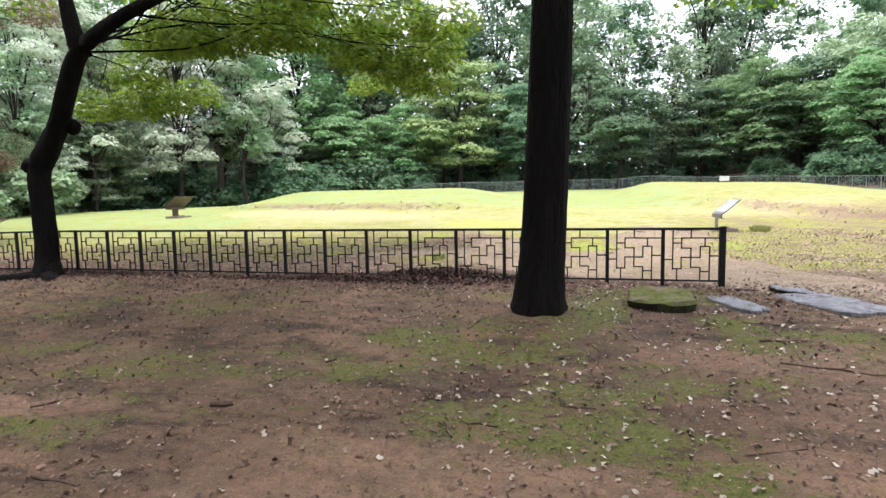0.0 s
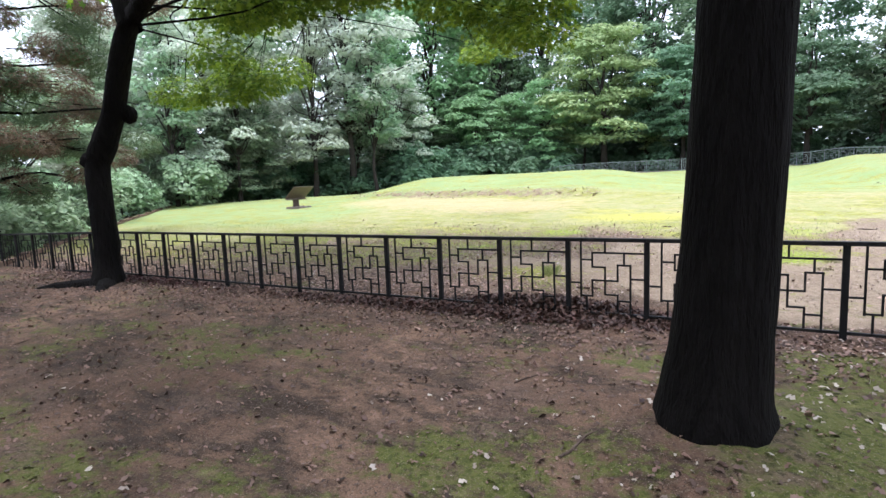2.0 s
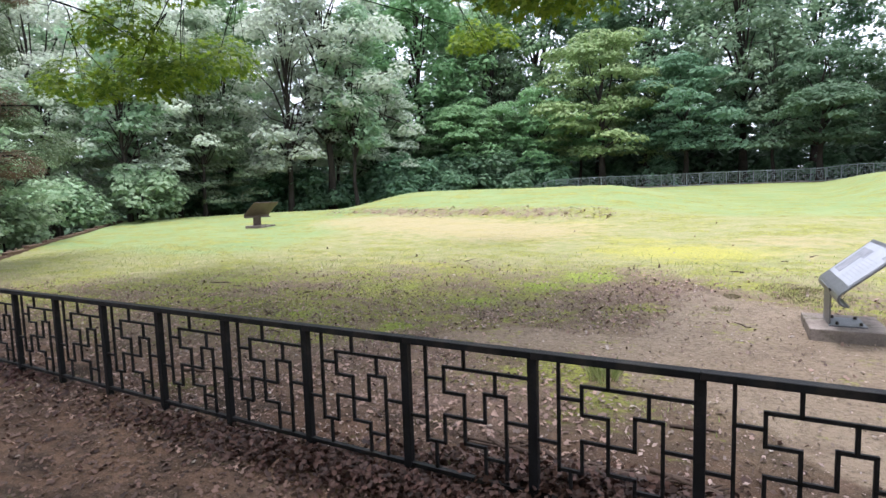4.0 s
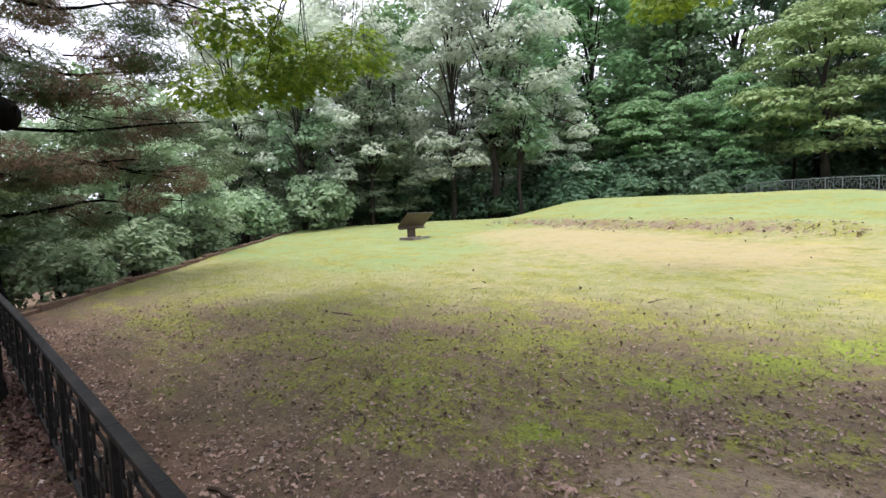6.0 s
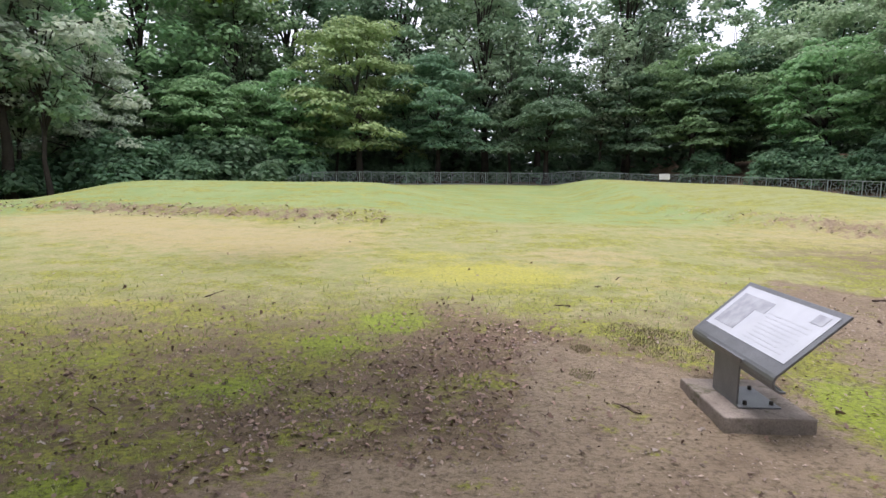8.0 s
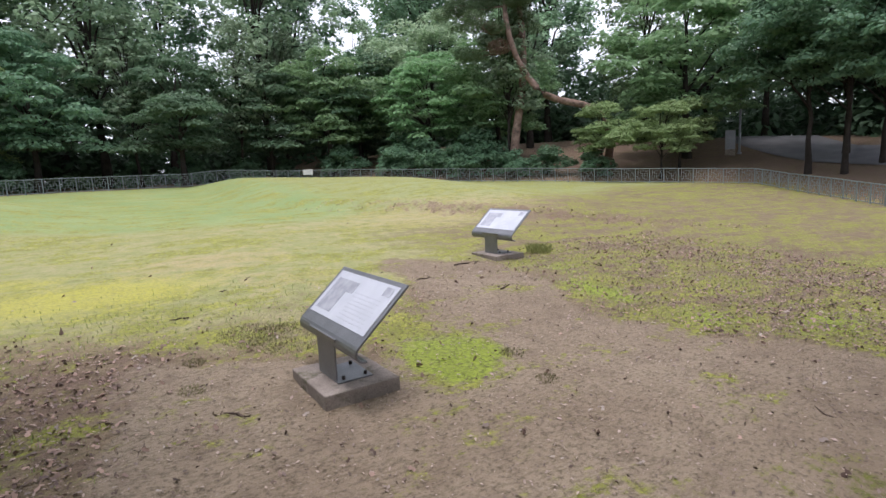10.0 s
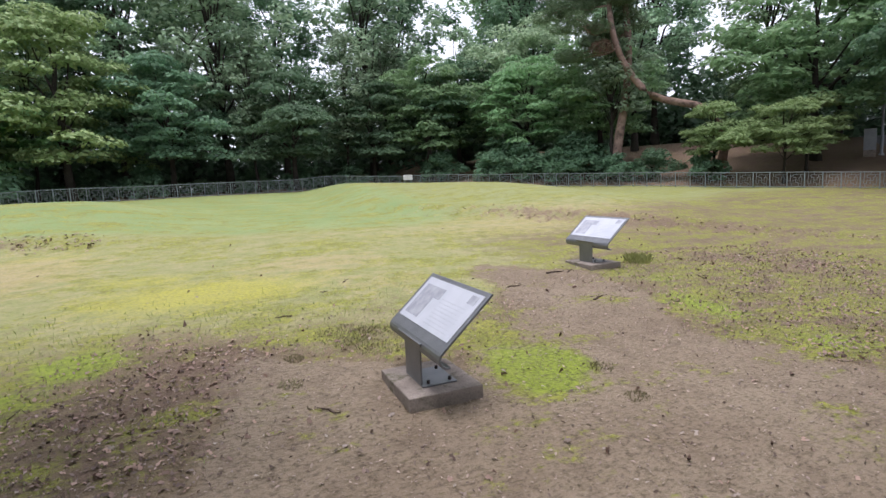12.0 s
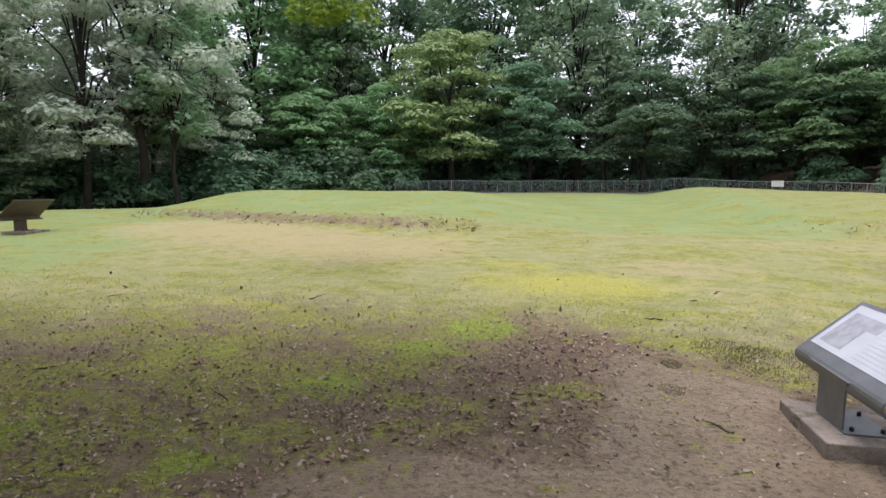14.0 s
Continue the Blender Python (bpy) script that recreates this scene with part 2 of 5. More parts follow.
# ---- ground ----
def smooth(a, b, x):
    t = np.clip((x - a) / (b - a), 0, 1)
    return t * t * (3 - 2 * t)


def line_side(x, y, p, q):
    """Signed distance to the left of the line p-q."""
    dx, dy = q[0] - p[0], q[1] - p[1]
    d = math.hypot(dx, dy)
    return (dx * (y - p[1]) - dy * (x - p[0])) / d


def seg_dist(x, y, p, q):
    dx, dy = q[0] - p[0], q[1] - p[1]
    t = np.clip(((x - p[0]) * dx + (y - p[1]) * dy) / (dx * dx + dy * dy), 0, 1)
    return np.hypot(x - p[0] - t * dx, y - p[1] - t * dy)


BASE_Y = (-400, -30, 0, 4.5, 6.0, 7.7, 10, 11.4, 13.4, 20.9, 41, 60, 400)
BASE_Z = (-6, -0.8, 0, 0.12, 0.27, 0.36, 0.51, 0.55, 0.73, 1.17, 2.04, 2.4, 4.0)
FALL_Y = (7, 11, 15, 22, 41)
FALL_K = (0, 0.03, 0.03, 0.014, 0.006)
BACK = [(-13.8, 40.2), (1.2, 42.6), (10.2, 41.4), (26.0, 22.0), (20.6, 13.9), (19.4, 11.0)]


def height(x, y):
    """Ground height in metres at arrays x, y."""
    z = np.interp(y, BASE_Y, BASE_Z)
    z = z - np.interp(y, FALL_Y, FALL_K) * np.clip(x + 0.3, 0, 30)
    # soil heaped round the large trunk
    z = z + 0.115 * np.exp(-(((x + 0.44) / 0.75) ** 2 + ((y - 5.75) / 0.6) ** 2))
    # the low mound with a worn bank in front
    f = line_side(x, y, (-17, 22.6), (-4.5, 20.1))
    ends = smooth(-19.5, -15, x) * (1 - smooth(-6.5, -1.5, x))
    z = z + ends * (0.26 * smooth(-0.1, 0.9, f) + 0.42 * smooth(0.5, 5.0, f)) * (1 - smooth(6, 14, f))
    # the second mound behind the middle sign
    g = line_side(x, y, (2.2, 23.5), (9.5, 15.2))
    e2 = smooth(0.6, 3.4, x - 0.1 * (y - 28)) * (1 - smooth(9, 16, x + 0.6 * (28 - y) * 0.5))
    z = z + e2 * (0.28 * smooth(-0.2, 1.0, g) + 0.34 * smooth(0.6, 5, g)) * (1 - smooth(9, 17, g))
    # the lawn's outer edge falls away to the wood
    w = line_side(x, y, (-14.6, 8.1), (-32, 24.0))
    z = z - 0.2 * np.clip(w, 0, 14) * smooth(7.0, 9.0, y)
    # and beyond the crest behind the brown sign
    w2 = line_side(x, y, (-30, 20), (-13, 31))
    z = z - 0.13 * np.clip(w2, 0, 8) * (1 - smooth(-16, -12, x))
    # rising bank beyond the far fence on that side
    r1 = line_side(x, y, (10.2, 41.4), (26.0, 22.0))
    r2 = line_side(x, y, (26.0, 22.0), (19.4, 11.0))
    d = np.maximum(np.minimum(r1, 40), np.minimum(r2, 40))
    inside = smooth(6, 16, x)
    z = z + inside * 0.16 * np.clip(d - 0.8, 0, 16)
    z = z + 0.035 * np.sin(0.9 * x + 0.4 * y) * np.cos(0.7 * y - 0.3 * x) * smooth(3, 9, np.hypot(x + 2.5, y - 7)) * 0.6
    return z


def ground_z(x, y):
    return float(height(np.array([float(x)]), np.array([float(y)]))[0])


def spaced(lo, a, b, hi, step, grow=1.13):
    mid = list(np.arange(a, b + step / 2, step))
    up, s = [], step
    while (up[-1] if up else mid[-1]) < hi:
        s *= grow
        up.append((up[-1] if up else mid[-1]) + s)
    dn, s = [], step
    while (dn[-1] if dn else mid[0]) > lo:
        s *= grow
        dn.append((dn[-1] if dn else mid[0]) - s)
    return np.array(dn[::-1] + mid + up)


gx = spaced(-900, -13, 9, 900, 0.14, 1.05)
gy = spaced(-900, -1, 24, 900, 0.14, 1.05)
GX, GY = np.meshgrid(gx, gy)
GZ = height(GX, GY)
rough = np.random.default_rng(5).normal(size=GX.shape) * 0.006
GZ = GZ + rough * (np.hypot(GX + 2, GY - 8) < 22)
worn_edge = np.exp(-((line_side(GX, GY, (-17, 22.6), (-4.5, 20.1)) - 0.4) / 0.55) ** 2) * smooth(-18, -15, GX) * (1 - smooth(-6, -4, GX))
worn_edge = worn_edge + np.exp(-((line_side(GX, GY, (2.2, 23.5), (9.5, 15.2)) - 0.4) / 0.6) ** 2) * smooth(2.5, 5.0, GX) * (1 - smooth(10.0, 13, GX))
GZ = GZ + worn_edge * np.random.default_rng(6).normal(size=GX.shape) * 0.035
nx, ny = len(gx), len(gy)
idx = np.arange(nx * ny).reshape(ny, nx)
quads = np.stack([idx[:-1, :-1], idx[:-1, 1:], idx[1:, 1:], idx[1:, :-1]], -1).reshape(-1, 4)
gme = bpy.data.meshes.new("ground")
gme.from_pydata(np.stack([GX, GY, GZ], -1).reshape(-1, 3).tolist(), [], quads.tolist())
gme.polygons.foreach_set("use_smooth", [True] * len(gme.polygons))


def inside(x, y, pts):
    """Signed distance to the border of a closed outline, positive inside it."""
    d = np.full(np.shape(x), 1e9)
    odd = np.zeros(np.shape(x), bool)
    for p, q in zip(pts, pts[1:] + pts[:1]):
        d = np.minimum(d, seg_dist(x, y, p, q))
        if p[1] != q[1]:
            odd ^= ((p[1] > y) != (q[1] > y)) & (x < (q[0] - p[0]) * (y - p[1]) / (q[1] - p[1]) + p[0])
    return np.where(odd, d, -d)


def blob(x, y, cx, cy, rx, ry):
    return np.exp(-(((x - cx) / rx) ** 2 + ((y - cy) / ry) ** 2))


SAND = [(-2.1, 12.3), (-1.45, 12.2), (-1.0, 11.8), (-0.6, 11.5), (0.1, 12.1), (0.7, 12.3), (0.85, 13.1), (1.1, 14.5), (1.5, 14.9), (2.3, 14.45), (2.95, 14.0), (2.65, 13.1), (2.4, 12.3), (2.3, 11.2), (2.55, 10.5),
        (2.9, 9.7), (3.4, 8.9), (4.2, 8.0), (4.8, 6.6), (2.2, 7.5), (-1.0, 8.5), (-2.2, 9.2), (-4.2, 9.9), (-3.6, 10.4), (-2.5, 10.5), (-2.35, 11.0), (-2.3, 11.8)]
DRIFT = [(-2.9, 13.0), (-2.2, 12.8), (-1.95, 12.25), (-2.4, 11.5), (-2.5, 10.6), (-3.5, 10.45), (-4.2, 9.95), (-3.4, 9.4), (-2.4, 8.9), (-2.0, 7.6), (-13, 7.6), (-12.5, 8.1), (-8, 8.3), (-5.8, 8.8), (-4.6, 9.9), (-3.7, 11.2), (-3.3, 12.3)]


def cover(x, y):
    """Where sand, moss, lawn, fresh and dry grass and fallen litter lie."""
    wave = 0.12 * np.sin(2.3 * x + 1.1 * y) + 0.09 * np.sin(4.1 * y - 2.7 * x + 1)
    sand = smooth(-0.30, 0.30, inside(x, y, SAND) + wave)
    drift = smooth(-0.7, 0.7, inside(x, y, DRIFT) + 1.6 * wave)
    lawn = 0.95 * smooth(9.6, 15.0, y + 0.06 * x + 0.45 * np.clip(-x - 6, 0, 7)) * (1 - 0.75 * smooth(0.5, 5, x) * (1 - smooth(16.5, 20, y - 0.5 * np.clip(x - 6, 0, 12))))
    lawn = lawn * (1 - sand) * (1 - 0.8 * drift)
    green = smooth(8.2, 9.6, y) * (1 - smooth(0.2, 0.7, sand)) * (1 - 0.75 * drift)

    def strip_of(p, q, r0, r1, w):
        return w * (1 - smooth(r0, r1, seg_dist(x, y, p, q)))
    near_moss = np.maximum.reduce([
        strip_of((-4.4, 3.9), (-1.6, 4.3), 0.15, 0.7, 0.62), strip_of((-1.7, 5.1), (-1.0, 5.3), 0.1, 0.6, 0.55), strip_of((-0.5, 4.5), (-0.15, 4.2), 0.15, 0.5, 0.9), strip_of((-0.15, 4.0), (0.2, 3.5), 0.2, 0.5, 1.15),
        strip_of((-0.1, 5.6), (0.4, 7.1), 0.15, 0.6, 0.95), strip_of((0.2, 7.0), (1.5, 6.95), 0.2, 0.7, 0.9), strip_of((0.6, 4.4), (1.25, 4.5), 0.15, 0.5, 0.72), strip_of((1.3, 6.0), (1.5, 5.9), 0.1, 0.4, 0.9),
        strip_of((1.7, 5.3), (3.6, 5.4), 0.15, 0.7, 0.8), strip_of((-1.1, 6.8), (-0.8, 6.8), 0.1, 0.45, 0.8), strip_of((-7.5, 5.6), (-4.2, 5.7), 0.2, 1.2, 0.42), strip_of((-9, 3.5), (-5.2, 3.6), 0.2, 1.4, 0.42), strip_of((-3.7, 2.7), (-3.2, 2.7), 0.1, 0.4, 0.8)])
    near_moss = 1.06 * np.maximum(near_moss, np.maximum(strip_of((-2.6, 4.3), (-0.3, 4.5), 0.2, 0.8, 0.6), strip_of((-0.7, 3.4), (0.6, 3.2), 0.2, 0.7, 0.62)))
    moss = np.where(y < 7.7, near_moss, 0.76 * green * (1 - 0.35 * lawn) + 0.04 * smooth(2, 4, x) * green)
    moss = np.maximum(moss, smooth(-0.3, 0.2, 0.62 - np.hypot((x - 0.05) * 1.15, (y - 11.35) * 0.75) + 0.6 * wave))
    dry = 1.15 * (1 - smooth(0.2, 3.4, seg_dist(x, y, (-13.0, 20.2), (-6.2, 17.6)))) + 0.8 * blob(x, y, 5.5, 19.5, 4.5, 2.5) + 0.85 * blob(x, y, -0.9, 16.4, 1.4, 0.8) + 0.6 * blob(x, y, -0.2, 14.6, 1.2, 0.7) + 0.4 * blob(x, y, -9, 13.6, 3.0, 0.6)
    bank = np.exp(-((line_side(x, y, (-17, 22.6), (-4.5, 20.1)) - 0.4) / 0.5) ** 2) * smooth(-17, -14, x) * (1 - smooth(-7, -4, x))
    bank = 0.72 * bank + 0.75 * np.exp(-((line_side(x, y, (2.2, 23.5), (9.5, 15.2)) - 0.4) / 0.6) ** 2) * smooth(3.0, 6.0, x) * (1 - smooth(9.0, 13, x))
    out = np.maximum.reduce([smooth(0.3, 1.5, line_side(x, y, (-14.6, 8.1), (-32, 24.0))) * smooth(8, 9, y), smooth(41.5, 43, y),
                             smooth(0.3, 1.5, line_side(x, y, (10.2, 41.4), (26.0, 22.0))) * smooth(5, 10, x), smooth(0.3, 1.5, line_side(x, y, (26.0, 22.0), (19.4, 11.0))) * smooth(12, 18, x)])
    litter = np.maximum.reduce([0.62 * drift * smooth(7.7, 8.4, y), 0.25 * np.exp(-((y - 7.5) / 0.45) ** 2), out, bank, 0.46 * smooth(3.5, 6.5, x) * (1 - smooth(18, 23, y)) * green,
                                0.22 * green * (1 - smooth(11.5, 14, y + 0.3 * np.clip(-x - 6, 0, 7)))])
    bright = np.maximum.reduce([1.0 * blob(x, y, -3.5, 12.85, 0.45, 0.4), 0.85 * blob(x, y, -4.0, 12.2, 0.4, 0.35), 0.9 * blob(x, y, -4.5, 11.3, 0.4, 0.3), 0.7 * blob(x, y, -4.8, 10.0, 0.35, 0.22), 0.6 * blob(x, y, -6.2, 10.1, 0.8, 0.3), 0.55 * blob(x, y, -8.0, 10.3, 1.0, 0.35),
                                0.5 * blob(x, y, -6.2, 11.8, 1.2, 0.4), 0.45 * blob(x, y, -9.2, 11.6, 1.2, 0.4), 0.95 * smooth(-0.25, 0.3, 0.5 - np.hypot((x - 0.05) * 1.15, (y - 11.2) * 0.8) + wave),
                                0.75 * blob(x, y, 2.95, 12.0, 0.4, 0.8), 0.65 * blob(x, y, 3.0, 10.6, 0.4, 0.5), 0.6 * blob(x, y, 3.7, 9.8, 0.7, 0.4), 0.5 * blob(x, y, 3.6, 13.3, 0.5, 0.5), 0.5 * blob(x, y, 0.2, 13.2, 0.6, 0.5)])
    gold = np.maximum.reduce([1.15 * blob(x, y, -2.5, 15.0, 1.5, 0.85), 0.7 * blob(x, y, -3.4, 16.3, 1.0, 0.5), 0.5 * blob(x, y, -6.8, 13.2, 1.8, 0.5), 0.55 * blob(x, y, -5.2, 19.4, 0.8, 0.5)])
    fresh = np.maximum((1 - smooth(-13.0, -9.5, x + 0.25 * (y - 16))) * smooth(12.0, 14.5, y), smooth(19.0, 22.0, y + 0.12 * x)) * (1 - 0.55 * smooth(2, 5, x))
    worn = np.maximum.reduce([blob(x, y, -0.8, 2.6, 1.9, 0.9), 0.9 * blob(x, y, 1.6, 4.9, 1.5, 0.5), 0.35 * blob(x, y, -2.0, 6.2, 1.7, 0.6), 0.8 * blob(x, y, 1.5, 3.0, 1.4, 0.7)])
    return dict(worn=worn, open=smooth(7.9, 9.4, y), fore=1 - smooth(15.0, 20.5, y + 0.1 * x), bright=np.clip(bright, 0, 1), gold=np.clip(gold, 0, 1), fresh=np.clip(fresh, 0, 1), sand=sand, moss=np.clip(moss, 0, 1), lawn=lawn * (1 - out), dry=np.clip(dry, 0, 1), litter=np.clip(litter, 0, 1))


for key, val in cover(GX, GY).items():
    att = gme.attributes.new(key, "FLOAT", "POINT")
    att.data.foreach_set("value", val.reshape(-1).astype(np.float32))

M_GROUND, n, l, b = nodes_of("trodden_ground", 0.95)
pos = n.new("ShaderNodeNewGeometry").outputs["Position"]


def attr(key):
    a = n.new("ShaderNodeAttribute")
    a.attribute_name = key
    return a.outputs["Fac"]


big = noise_tex(n, l, 0.55, 6, 0.62, pos)
mid = noise_tex(n, l, 3.2, 6, 0.65, pos)
fine = noise_tex(n, l, 26, 5, 0.7, pos)
grit = noise_tex(n, l, 110, 3, 0.6, pos)


def masked(key, spread=1.0, lo=0.42, hi=0.62, src=None):
    """An attribute whose border is broken by noise."""
    v = maths(n, l, "ADD", attr(key), maths(n, l, "MULTIPLY", maths(n, l, "SUBTRACT", src or mid, 0.5), spread))
    return ramp(n, l, v, lo, hi)


wide = maths(n, l, "ADD", maths(n, l, "MULTIPLY", mid, 0.6), maths(n, l, "MULTIPLY", noise_tex(n, l, 9, 5, 0.7, pos), 0.4))
# browns of the trodden soil, with canopy shade worked into the colour
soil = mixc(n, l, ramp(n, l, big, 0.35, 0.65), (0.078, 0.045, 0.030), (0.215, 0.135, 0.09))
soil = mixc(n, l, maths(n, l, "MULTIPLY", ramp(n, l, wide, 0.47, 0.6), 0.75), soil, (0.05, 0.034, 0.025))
flat = n.new("ShaderNodeMapping")
flat.inputs["Scale"].default_value = (0.55, 1.3, 1)
l.new(pos, flat.inputs[0])
streak = noise_tex(n, l, 1.9, 7, 0.72, flat.outputs[0])
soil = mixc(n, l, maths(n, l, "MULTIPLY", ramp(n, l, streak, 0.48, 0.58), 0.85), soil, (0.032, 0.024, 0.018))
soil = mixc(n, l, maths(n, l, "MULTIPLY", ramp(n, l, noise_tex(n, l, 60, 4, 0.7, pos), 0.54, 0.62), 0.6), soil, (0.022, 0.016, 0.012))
# open ground goes lighter; the tree side keeps its shade-darkened colour
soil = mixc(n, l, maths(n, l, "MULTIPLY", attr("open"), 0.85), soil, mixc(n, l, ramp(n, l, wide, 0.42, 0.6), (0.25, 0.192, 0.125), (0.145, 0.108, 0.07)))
soil = mixc(n, l, maths(n, l, "MULTIPLY", masked("worn", 1.8, 0.3, 0.9), 0.75), soil, mixc(n, l, ramp(n, l, wide, 0.42, 0.62), (0.27, 0.172, 0.112), (0.15, 0.096, 0.064)))
sandc = mixc(n, l, ramp(n, l, big, 0.4, 0.6), (0.24, 0.184, 0.13), (0.295, 0.235, 0.168))
sandc = mixc(n, l, maths(n, l, "MULTIPLY", ramp(n, l, mid, 0.5, 0.7), 0.6), sandc, (0.15, 0.108, 0.08))
sandc = mixc(n, l, maths(n, l, "MULTIPLY", ramp(n, l, grit, 0.5, 0.62), 0.3), sandc, (0.13, 0.095, 0.068))
sandc = mixc(n, l, maths(n, l, "MULTIPLY", ramp(n, l, noise_tex(n, l, 42, 3, 0.6, pos), 0.6, 0.68), 0.5), sandc, (0.34, 0.28, 0.225))
col = mixc(n, l, masked("sand", 1.1), soil, sandc)
mossc = mixc(n, l, ramp(n, l, mid, 0.35, 0.7), (0.225, 0.25, 0.04), (0.395, 0.405, 0.07))
mossc = mixc(n, l, ramp(n, l, fine, 0.35, 0.65), mossc, (0.16, 0.15, 0.06))
# moss under the trees is likewise painted darker than in the open
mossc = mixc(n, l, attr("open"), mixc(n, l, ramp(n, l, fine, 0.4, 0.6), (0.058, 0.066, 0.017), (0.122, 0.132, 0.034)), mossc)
yellowc = mixc(n, l, ramp(n, l, mid, 0.4, 0.62), (0.245, 0.26, 0.105), (0.325, 0.295, 0.155))
freshc = mixc(n, l, ramp(n, l, big, 0.35, 0.65), (0.185, 0.27, 0.105), (0.24, 0.305, 0.13))
lawnc = mixc(n, l, masked("fresh", 1.6, 0.3, 0.8), yellowc, freshc)
lawnc = mixc(n, l, maths(n, l, "MULTIPLY", ramp(n, l, fine, 0.42, 0.7), 0.25), lawnc, (0.18, 0.21, 0.075))
dryc = mixc(n, l, ramp(n, l, mid, 0.4, 0.65), (0.425, 0.325, 0.205), (0.37, 0.305, 0.155))
litc = mixc(n, l, ramp(n, l, fine, 0.4, 0.62), (0.10, 0.066, 0.05), (0.30, 0.205, 0.16))
patches = maths(n, l, "ADD", maths(n, l, "MULTIPLY", noise_tex(n, l, 1.5, 5, 0.7, flat.outputs[0]), 0.6), maths(n, l, "MULTIPLY", noise_tex(n, l, 10, 5, 0.7, pos), 0.4))
col = mixc(n, l, masked("lawn", 2.2, 0.35, 0.8, wide), col, lawnc)
col = mixc(n, l, masked("moss", 7.5, 0.4, 0.9, patches), col, mossc)
col = mixc(n, l, maths(n, l, "MULTIPLY", masked("gold", 1.6, 0.28, 0.85, wide), 0.85), col, mixc(n, l, ramp(n, l, fine, 0.4, 0.6), (0.40, 0.375, 0.07), (0.32, 0.305, 0.075)))
col = mixc(n, l, maths(n, l, "MULTIPLY", masked("bright", 2.2, 0.3, 0.7, wide), 0.92), col, mixc(n, l, ramp(n, l, fine, 0.4, 0.6), (0.275, 0.345, 0.045), (0.175, 0.23, 0.035)))
col = mixc(n, l, maths(n, l, "MULTIPLY", masked("dry", 2.3, 0.3, 1.1), 0.65), col, dryc)
col = mixc(n, l, maths(n, l, "MULTIPLY", masked("litter", 3.0, 0.45, 0.8, wide), 0.85), col, litc)
bare = maths(n, l, "SUBTRACT", 1.0, maths(n, l, "MULTIPLY", attr("lawn"), 0.95))
bare = maths(n, l, "MULTIPLY", bare, maths(n, l, "SUBTRACT", 1.0, maths(n, l, "MULTIPLY", attr("sand"), 0.8)))
clump = noise_tex(n, l, 2.4, 7, 0.75, flat.outputs[0])
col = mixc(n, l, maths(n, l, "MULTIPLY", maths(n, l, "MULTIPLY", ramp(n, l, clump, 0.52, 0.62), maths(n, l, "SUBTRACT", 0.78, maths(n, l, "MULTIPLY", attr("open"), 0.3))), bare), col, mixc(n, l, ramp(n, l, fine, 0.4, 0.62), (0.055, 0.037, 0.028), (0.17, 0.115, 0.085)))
col = mixc(n, l, maths(n, l, "MULTIPLY", ramp(n, l, fine, 0.53, 0.62), maths(n, l, "SUBTRACT", 0.5, maths(n, l, "MULTIPLY", attr("lawn"), 0.3))), col, (0.06, 0.042, 0.03))
tufts = noise_tex(n, l, 34, 4, 0.75, flat.outputs[0])
col = mixc(n, l, maths(n, l, "MULTIPLY", maths(n, l, "MULTIPLY", ramp(n, l, tufts, 0.5, 0.6), 0.45), attr("open")), col, mixc(n, l, attr("lawn"), (0.075, 0.062, 0.03), (0.20, 0.215, 0.085)))
col = mixc(n, l, maths(n, l, "MULTIPLY", ramp(n, l, grit, 0.58, 0.68), 0.35), col, (0.40, 0.33, 0.27))
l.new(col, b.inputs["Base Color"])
b.inputs["Specular IOR Level"].default_value = 0.15
bump(n, l, b, maths(n, l, "ADD", fine, maths(n, l, "MULTIPLY", grit, 0.4)), 0.7, 0.03)
for nd in n:
    if nd.type == "BUMP":
        l.new(maths(n, l, "SUBTRACT", 0.7, maths(n, l, "MULTIPLY", attr("lawn"), 0.45)), nd.inputs["Strength"])
        break
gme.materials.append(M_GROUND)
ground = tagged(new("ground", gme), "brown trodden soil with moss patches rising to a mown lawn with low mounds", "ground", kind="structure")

# ---- fences ----
PITCH = 0.7115
U = (0.0, 0.15, 0.31, 0.485, 0.655, 0.825, 1.0)
# lattice bars: first and last column, first and last height share from the top
BARS = [(1, 1, 0, .79), (1, 2, .27, .27), (2, 2, .17, .37), (2, 6, .17, .17), (3, 3, 0, .17), (4.5, 4.5, .17, .335), (2, 3, .37, .37),
        (3, 3, .37, .75), (4, 5, .335, .335), (4, 4, .335, .555), (2, 4, .555, .555), (2, 2, .555, .78), (1, 2, .78, .78), (1.5, 1.5, .78, 1),
        (3, 4, .75, .75), (4, 4, .75, 1), (4, 5, .83, .83), (5, 5, .335, 1), (0, 1, .6, .6), (5, 6, .52, .52)]


def col_u(c):
    return float(np.interp(c, range(7), U))


def bar_boxes(w, h, t, d):
    """Centre x, centre z below the top, size x and size z of every bar of a panel."""
    for a, c, p, q in BARS:
        xa, xc = col_u(a) * w, col_u(c) * w
        if a == c:
            yield xa, (p + q) / 2 * h, t, (q - p) * h + t
        else:
            yield (xa + xc) / 2, p * h, xc - xa + t, t


UNIT = box_mesh("bar", 1, 1, 1, M_IRON, 0.0, (0, 0, -0.5))
POST = box_mesh("post", 0.046, 0.040, 0.80, M_IRON, 0.004)
END_POST = box_mesh("post", 0.075, 0.075, 0.86, M_IRON, 0.006)
RAIL_T = box_mesh("top_rail", PITCH, 0.058, 0.034, M_IRON, 0.004, (PITCH / 2, 0, -0.008))
